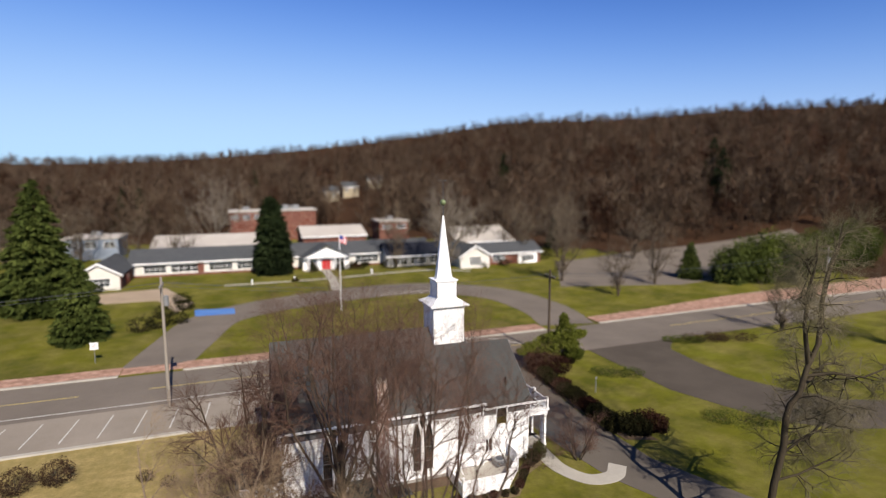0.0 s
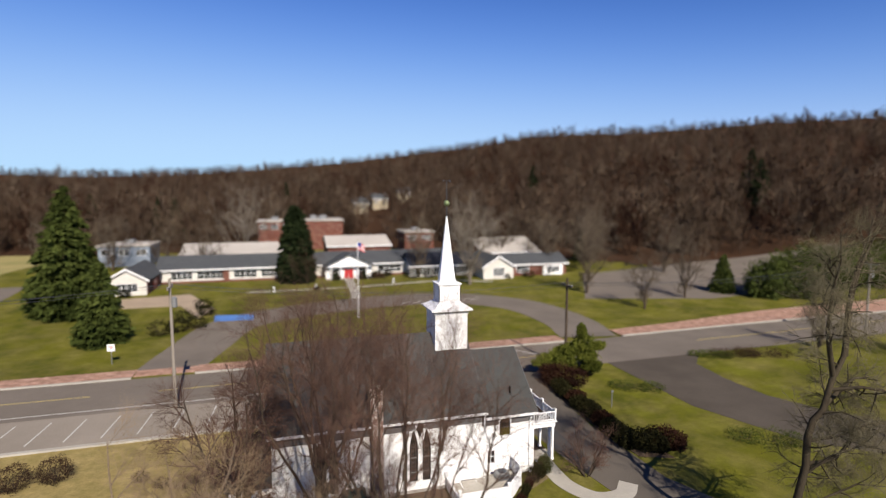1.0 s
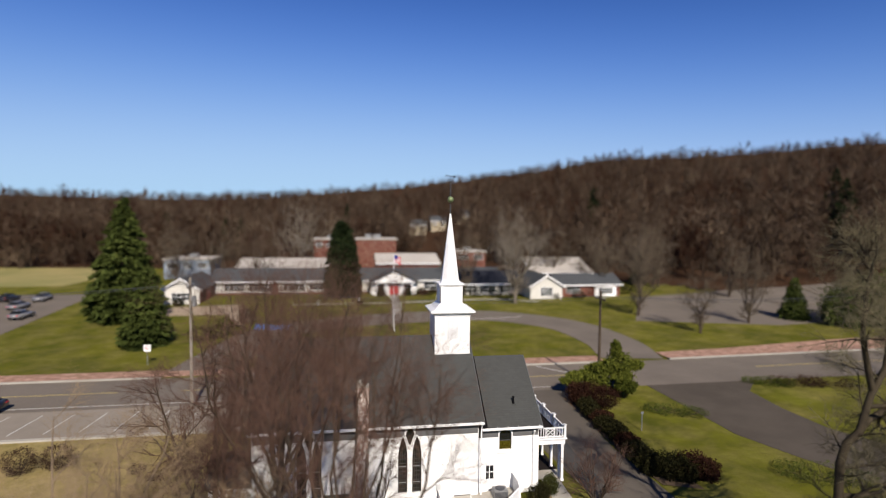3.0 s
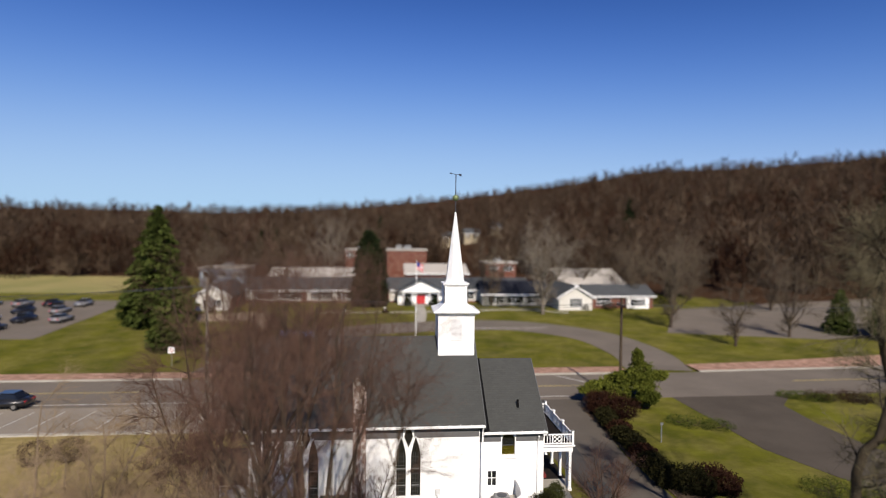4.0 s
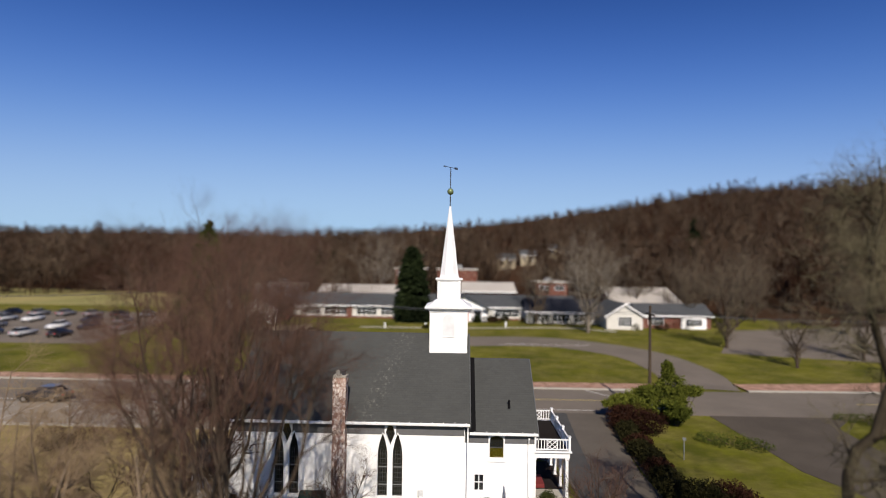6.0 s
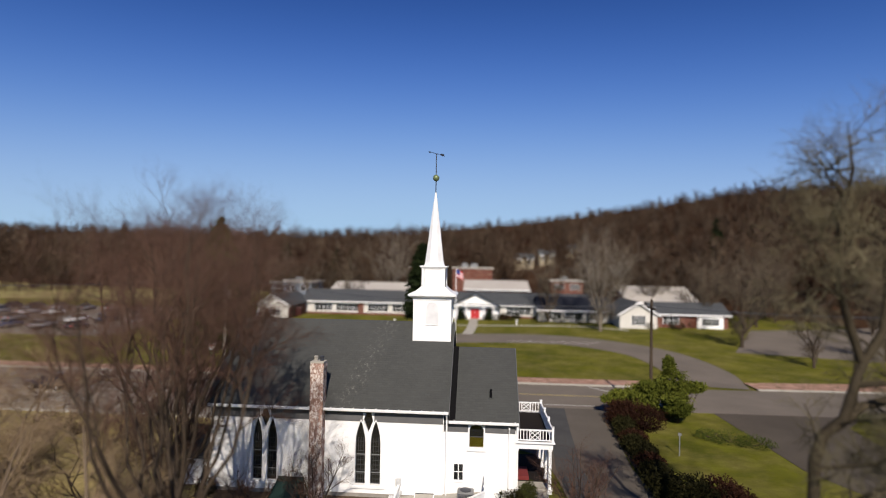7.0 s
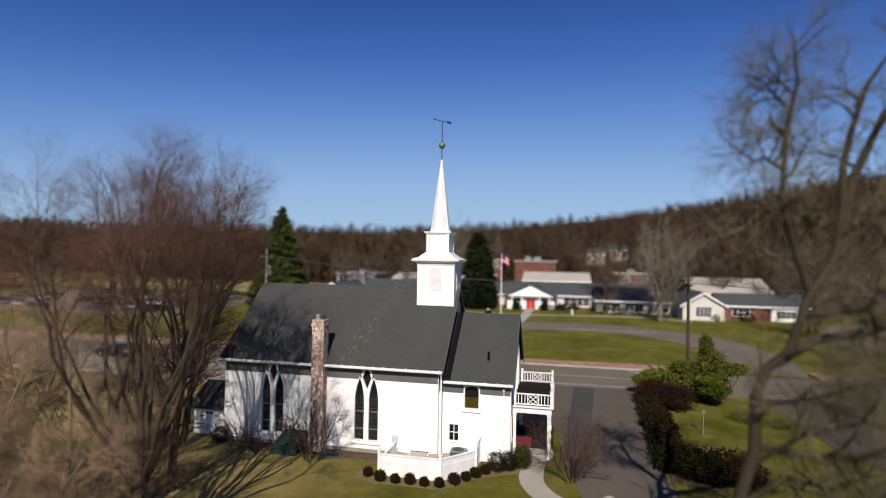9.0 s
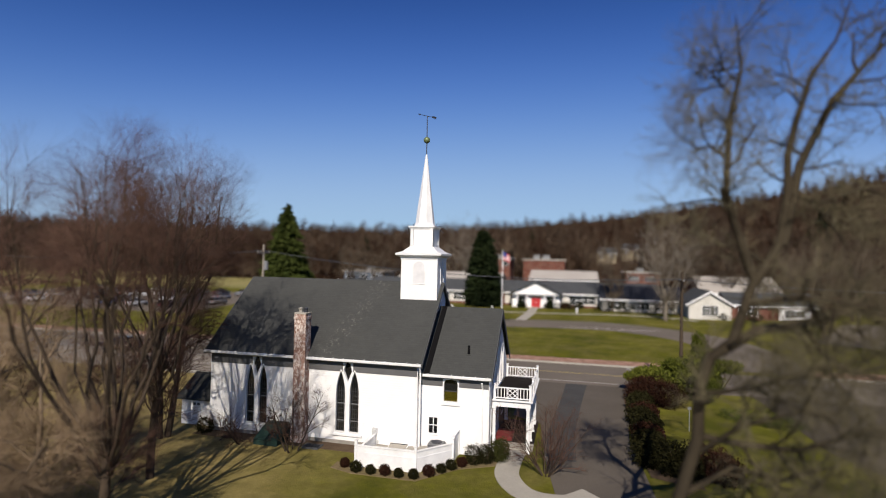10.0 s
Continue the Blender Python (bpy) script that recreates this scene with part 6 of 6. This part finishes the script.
def shrub(name, label, at, blobs, n, size, leaf, seed, category="shrub", group="", slim=0.3):
    rng = np.random.default_rng(seed)
    t = thing(name, label, category, group, at=(at[0], at[1], gz(*at)))
    V, F = [], []
    leaf_cloud(rng, blobs, n, size, V, F, 0, slim)
    raw_part("foliage", np.concatenate(V), np.concatenate(F), leaf, t)
    st = []
    for cx, cy, cz, rx, ry, rz in blobs:
        for _ in range(4):
            a = rng.uniform(0, 6.28)
            st.append((np.array([(cx * 0.7, cy * 0.7, -0.1), (cx + 0.3 * rx * math.cos(a), cy + 0.3 * ry * math.sin(a), cz * 0.7), (cx + 0.6 * rx * math.cos(a), cy + 0.6 * ry * math.sin(a), cz + rz * 0.5)]), [0.03, 0.02, 0.008]))
    v, f = tubes(st, 4)
    raw_part("stems", v, f, BARK, t)
    return t


rs = random.Random(8)
for k, (x, y) in enumerate(((-3.25, -3.15), (-2.45, -3.55), (-1.65, -3.6), (-0.9, -3.55), (-0.15, -3.6), (0.6, -3.55), (1.25, -3.0), (1.75, -2.45), (2.15, -1.9), (2.6, -1.35))):
    r = rs.uniform(0.24, 0.31)
    shrub("box_bush", "small clipped dark bush in mulch by the white fence" if k % 3 else "small russet-tinged bush in mulch by the white fence", (x, y), [(0, 0, r * 0.85, r, r, r * 0.95)], 1500, 0.065, LEAF_DARK if k % 3 else LEAF_RED, 300 + k, "shrub", "bushes along the fence")
shrub("box_bush", "loose grey-green bush at the corner of the church", (3.15, -0.85), [(0, 0, 0.5, 0.5, 0.45, 0.55)], 1900, 0.065, LEAF_DARK, 320)
shrub("box_bush", "loose grey-green bush at the corner of the church", (3.75, -0.55), [(0, 0, 0.5, 0.45, 0.45, 0.55)], 1900, 0.065, LEAF_DARK, 321)
shrub("box_bush", "square-clipped green bush beside the footpath", (4.35, -0.1), [(0, 0, 0.55, 0.55, 0.5, 0.6), (0.15, 0.3, 0.6, 0.45, 0.45, 0.6)], 2400, 0.06, LEAF_OLIVE, 322)
shrub("box_bush", "low dark bush at the corner of the church", (-13.6, -0.6), [(0, 0, 0.45, 0.6, 0.5, 0.5)], 1000, 0.1, LEAF_DARK, 324)
for k, (x, y) in enumerate(((-28, 8.2), (-30.2, 7.8))):
    shrub("dead_bush", "round brown leafless bush on the dry lawn", (x, y), [(0, 0, 0.8, 1.1, 1.1, 0.9)], 1800, 0.12, RUSSET, 330 + k, slim=0.2)
for k, (x, y) in enumerate(((-22.4, 6.6), (-20.8, 5.3))):
    shrub("dead_bush", "low grey-brown tuft on the dry lawn", (x, y), [(0, 0, 0.35, 0.6, 0.5, 0.4)], 500, 0.12, RUSSET, 335 + k, slim=0.12)
# hedge along the drive
hy = 15.5
k = 0
while hy > 1.0:
    w = rs.uniform(0.8, 1.05)
    shrub("hedge_bush", "dark green clipped hedge bush beside the drive" if k % 4 else "russet hedge bush beside the drive", (12.25 + hy * 0.065 + rs.uniform(-0.2, 0.2), hy), [(0, 0, w * 0.62, w, w, w * 0.75), (0.4, 0.3, w * 0.5, w * 0.7, w, w * 0.6)], 1500, 0.14, LEAF_DARK if k % 4 else LEAF_RED, 340 + k, "hedge", "hedge by the drive")
    hy -= w * 1.45
    k += 1
for x, y, w, m in ((13.6, 0.9, 1.3, LEAF_DARK), (15.1, 0.9, 1.3, LEAF_RED)):
    shrub("hedge_bush", "broad dark bush at the end of the hedge", (x, y), [(0, 0, w * 0.55, w, w, w * 0.7), (0.5, -0.3, w * 0.45, w * 0.8, w * 0.8, w * 0.6)], 1800, 0.14, m, 355 + int(x), "hedge", "hedge by the drive")
yr = np.random.default_rng(361)
boughs = [(0, 0, 1.5, 1.6, 1.4, 1.5), (0.6, 0.2, 2.6, 1.0, 0.9, 1.2), (-1.5, 0.4, 1.4, 1.3, 1.1, 1.0)]
for _ in range(16):
    az, out = yr.uniform(0, 2 * math.pi), yr.uniform(1.2, 2.5)
    boughs.append((out * math.cos(az), 0.8 * out * math.sin(az), yr.uniform(1.0, 4.1 - 0.8 * out), yr.uniform(0.35, 0.9), yr.uniform(0.3, 0.7), yr.uniform(0.2, 0.5)))
boughs += [(-2.9, 0.5, 1.6, 0.9, 0.5, 0.28), (-3.6, 0.3, 1.2, 0.8, 0.5, 0.22), (0.3, 0.1, 4.0, 0.35, 0.35, 0.7)]
shrub("yew_bush", "tall feathery green evergreen bush at the drive entrance", (17.9, 18.4), [tuple(1.22 * q for q in b[:2]) + (1.12 * b[2], 1.22 * b[3], 1.22 * b[4], 1.15 * b[5]) for b in boughs], 1400, 0.40, YEW, 360, slim=0.11)
shrub("barberry_bush", "spreading russet bush at the drive entrance", (14.3, 15.8), [(0, 0, 0.9, 1.6, 1.4, 1.1), (0.9, -1.2, 0.9, 1.4, 1.3, 1.0), (-0.6, 1.2, 0.8, 1.1, 1.2, 0.9)], 3200, 0.16, LEAF_RED, 361, slim=0.16)
for k, (x, y, r) in enumerate(((20.8, 12.2, 1.5), (23.6, -0.8, 1.7), (36.2, 18.9, 1.4), (39.2, 18.4, 1.6), (42.6, 17.6, 1.8))):
    shrub("lawn_bush", "low olive-green bush on the lawn" if k < 3 else "low brown bush in the lawn island", (x, y), [(0, 0, r * 0.22, r * 1.4, r * 1.0, r * 0.36), (r * 0.9, -r * 0.5, r * 0.2, r * 1.0, r * 0.7, r * 0.3), (-r * 0.8, r * 0.6, r * 0.15, r * 0.9, r * 0.9, r * 0.25)], 900, 0.14, LEAF if k < 3 else RUSSET, 370 + k, slim=0.14)
for k, (x, y, r) in enumerate(((77, 46.5, 6.0), (84, 46, 8.0), (93, 50, 6.5), (101, 50, 7.0), (112, 50, 7.0), (122, 55, 7.0))):
    shrub("rhododendron", "large rounded evergreen thicket beside the road", (x, y), [(0, 0, r * 0.5, r, r * 0.8, r * 0.75), (r * 0.5, 0.4, r * 0.45, r * 0.7, r * 0.7, r * 0.6), (-r * 0.5, -0.4, r * 0.4, r * 0.6, r * 0.6, r * 0.55)], 3200, 0.45, LEAF if k % 2 else NEEDLE_PALE, 390 + k, "shrub", "thicket by the road")
# the four at x 14 to 27 are added to darken the shaded link front
for k, (x, y, r) in enumerate(((-2.2, 84.6, 0.8), (3.2, 84.4, 0.8), (6.8, 87.2, 0.9), (9.5, 87.3, 0.8), (-29.3, 47.4, 1.5), (-27.4, 48.6, 1.3), (-25.2, 50.2, 1.3), (-27.5, 54.5, 1.3), (-25.0, 58.0, 1.2), (-26, 63, 1.2), (14.2, 82.8, 1.6), (18.2, 82.6, 1.5), (22.8, 82.4, 1.7), (27.2, 81.8, 2.4), (-41, 76, 0.9), (40, 77.5, 1.2), (44.5, 79.5, 1.9), (48.5, 82, 2.2), (53, 83, 1.8), (34.5, 77.5, 1.0), (-12.5, 87, 1.0), (-7, 74.6, 0.5))):
    shrub("foundation_bush", "dark rounded bush near the low buildings", (x, y), [(0, 0, r * 0.6, r * 1.2, r, r * 0.8)], 700, 0.2, LEAF_DARK, 410 + k)


for k, x in enumerate((-2.5, 3.6)):
    conifer("cone_shrub", "clipped dark conical evergreen flanking the red door", (x, 84.3), 2.0, 0.65, 60 + k, NEEDLE, 0.0, 1.5)
for k, x in enumerate((5.2, 6.6, 8.0)):
    shrub("entrance_hedge", "low dark russet hedge beside the entrance", (x, 84.0), [(0, 0, 0.6, 0.95, 0.7, 0.7)], 900, 0.16, LEAF_RED if k % 2 else LEAF_DARK, 450 + k, "hedge", "hedge by the entrance", slim=0.16)


# ---- the woods on the hills ----
def wood_tree(seed, h, n1=10, n2=7, k=1.0):
    """A light bare tree for the far woods, as triangles."""
    rng = np.random.default_rng(seed)
    lv = sprout(rng, [taper(wander(rng, (0, 0, -0.5), (0, 0, 1), h, 5, 0.04, 0.05), 0.16, 0.04)], [
        (n1, (3.2 * k, 5.4 * k), 42, 0.08, 0.07, 0.07, 0.05), (n2, (1.6 * k, 2.9 * k), 38, 0.1, 0.06, 0.05, 0.12)])
    v, f = tubes(lv[0] + [(p[[0, -1]], r[[0, -1]]) for p, r in lv[1]], 3)
    tri = np.concatenate([f[:, [0, 1, 2]], f[:, [0, 2, 3]]])
    V, F, n0 = [v], [tri], len(v)
    for p, r in lv[2]:
        d = p[-1] - p[0]
        for _ in range(2):
            q = np.cross(d, rng.normal(0, 1, 3))
            q *= rng.uniform(0.07, 0.13) / (np.linalg.norm(q) + 1e-9)
            o = rng.normal(0, 0.35 * k, 3)
            V.append(np.array([p[0] - q, p[0] + q, p[-1] + o]))
            F.append(np.array([[n0, n0 + 1, n0 + 2]]))
            n0 += 3
    return np.concatenate(V), np.concatenate(F)


protos = [wood_tree(500 + k, h) for k, h in enumerate((13, 14, 15, 16, 14.5, 12))]
scrub = [wood_tree(520 + k, 5.0, 6, 5, 0.55) for k in range(4)]
rng = np.random.default_rng(77)
V, F, n0 = [], [], 0
count = 0
while count < 8600:
    a = rng.uniform(-62, 78)
    e = np.interp(a, AZ, EDGE)
    tall = count < 5200
    r = e + (452 - e) * rng.uniform() ** 1.1 if tall else rng.uniform(425, 575)
    x, y = EYE_X + r * math.sin(radians(a)), EYE_Y + r * math.cos(radians(a))
    if y < 60 and x < 100 or 30 < x < 150 and y < 86:
        continue
    if abs(a - 7.2) < 2.6 and r < 284 and rng.uniform() < 0.72:
        continue        # a gap in the trees before the hill houses
    v, f = protos[rng.integers(len(protos))] if tall else scrub[rng.integers(len(scrub))]
    s, t = rng.uniform(0.6, 1.25), rng.uniform(0, 2 * math.pi)
    s = s * float(np.interp(r, (390, 452), (1.0, 0.5))) if tall else s
    c, n = math.cos(t) * s, math.sin(t) * s
    V.append(np.stack([v[:, 0] * c - v[:, 1] * n + x, v[:, 0] * n + v[:, 1] * c + y, v[:, 2] * s + gz(x, y)], -1))
    F.append(f + n0)
    n0 += len(v)
    count += 1
woods = raw_part("woods", np.concatenate(V), np.concatenate(F), WOOD_TWIG)
tagged(woods, "bare brown deciduous woods covering the hills", "woods", kind="stuff")
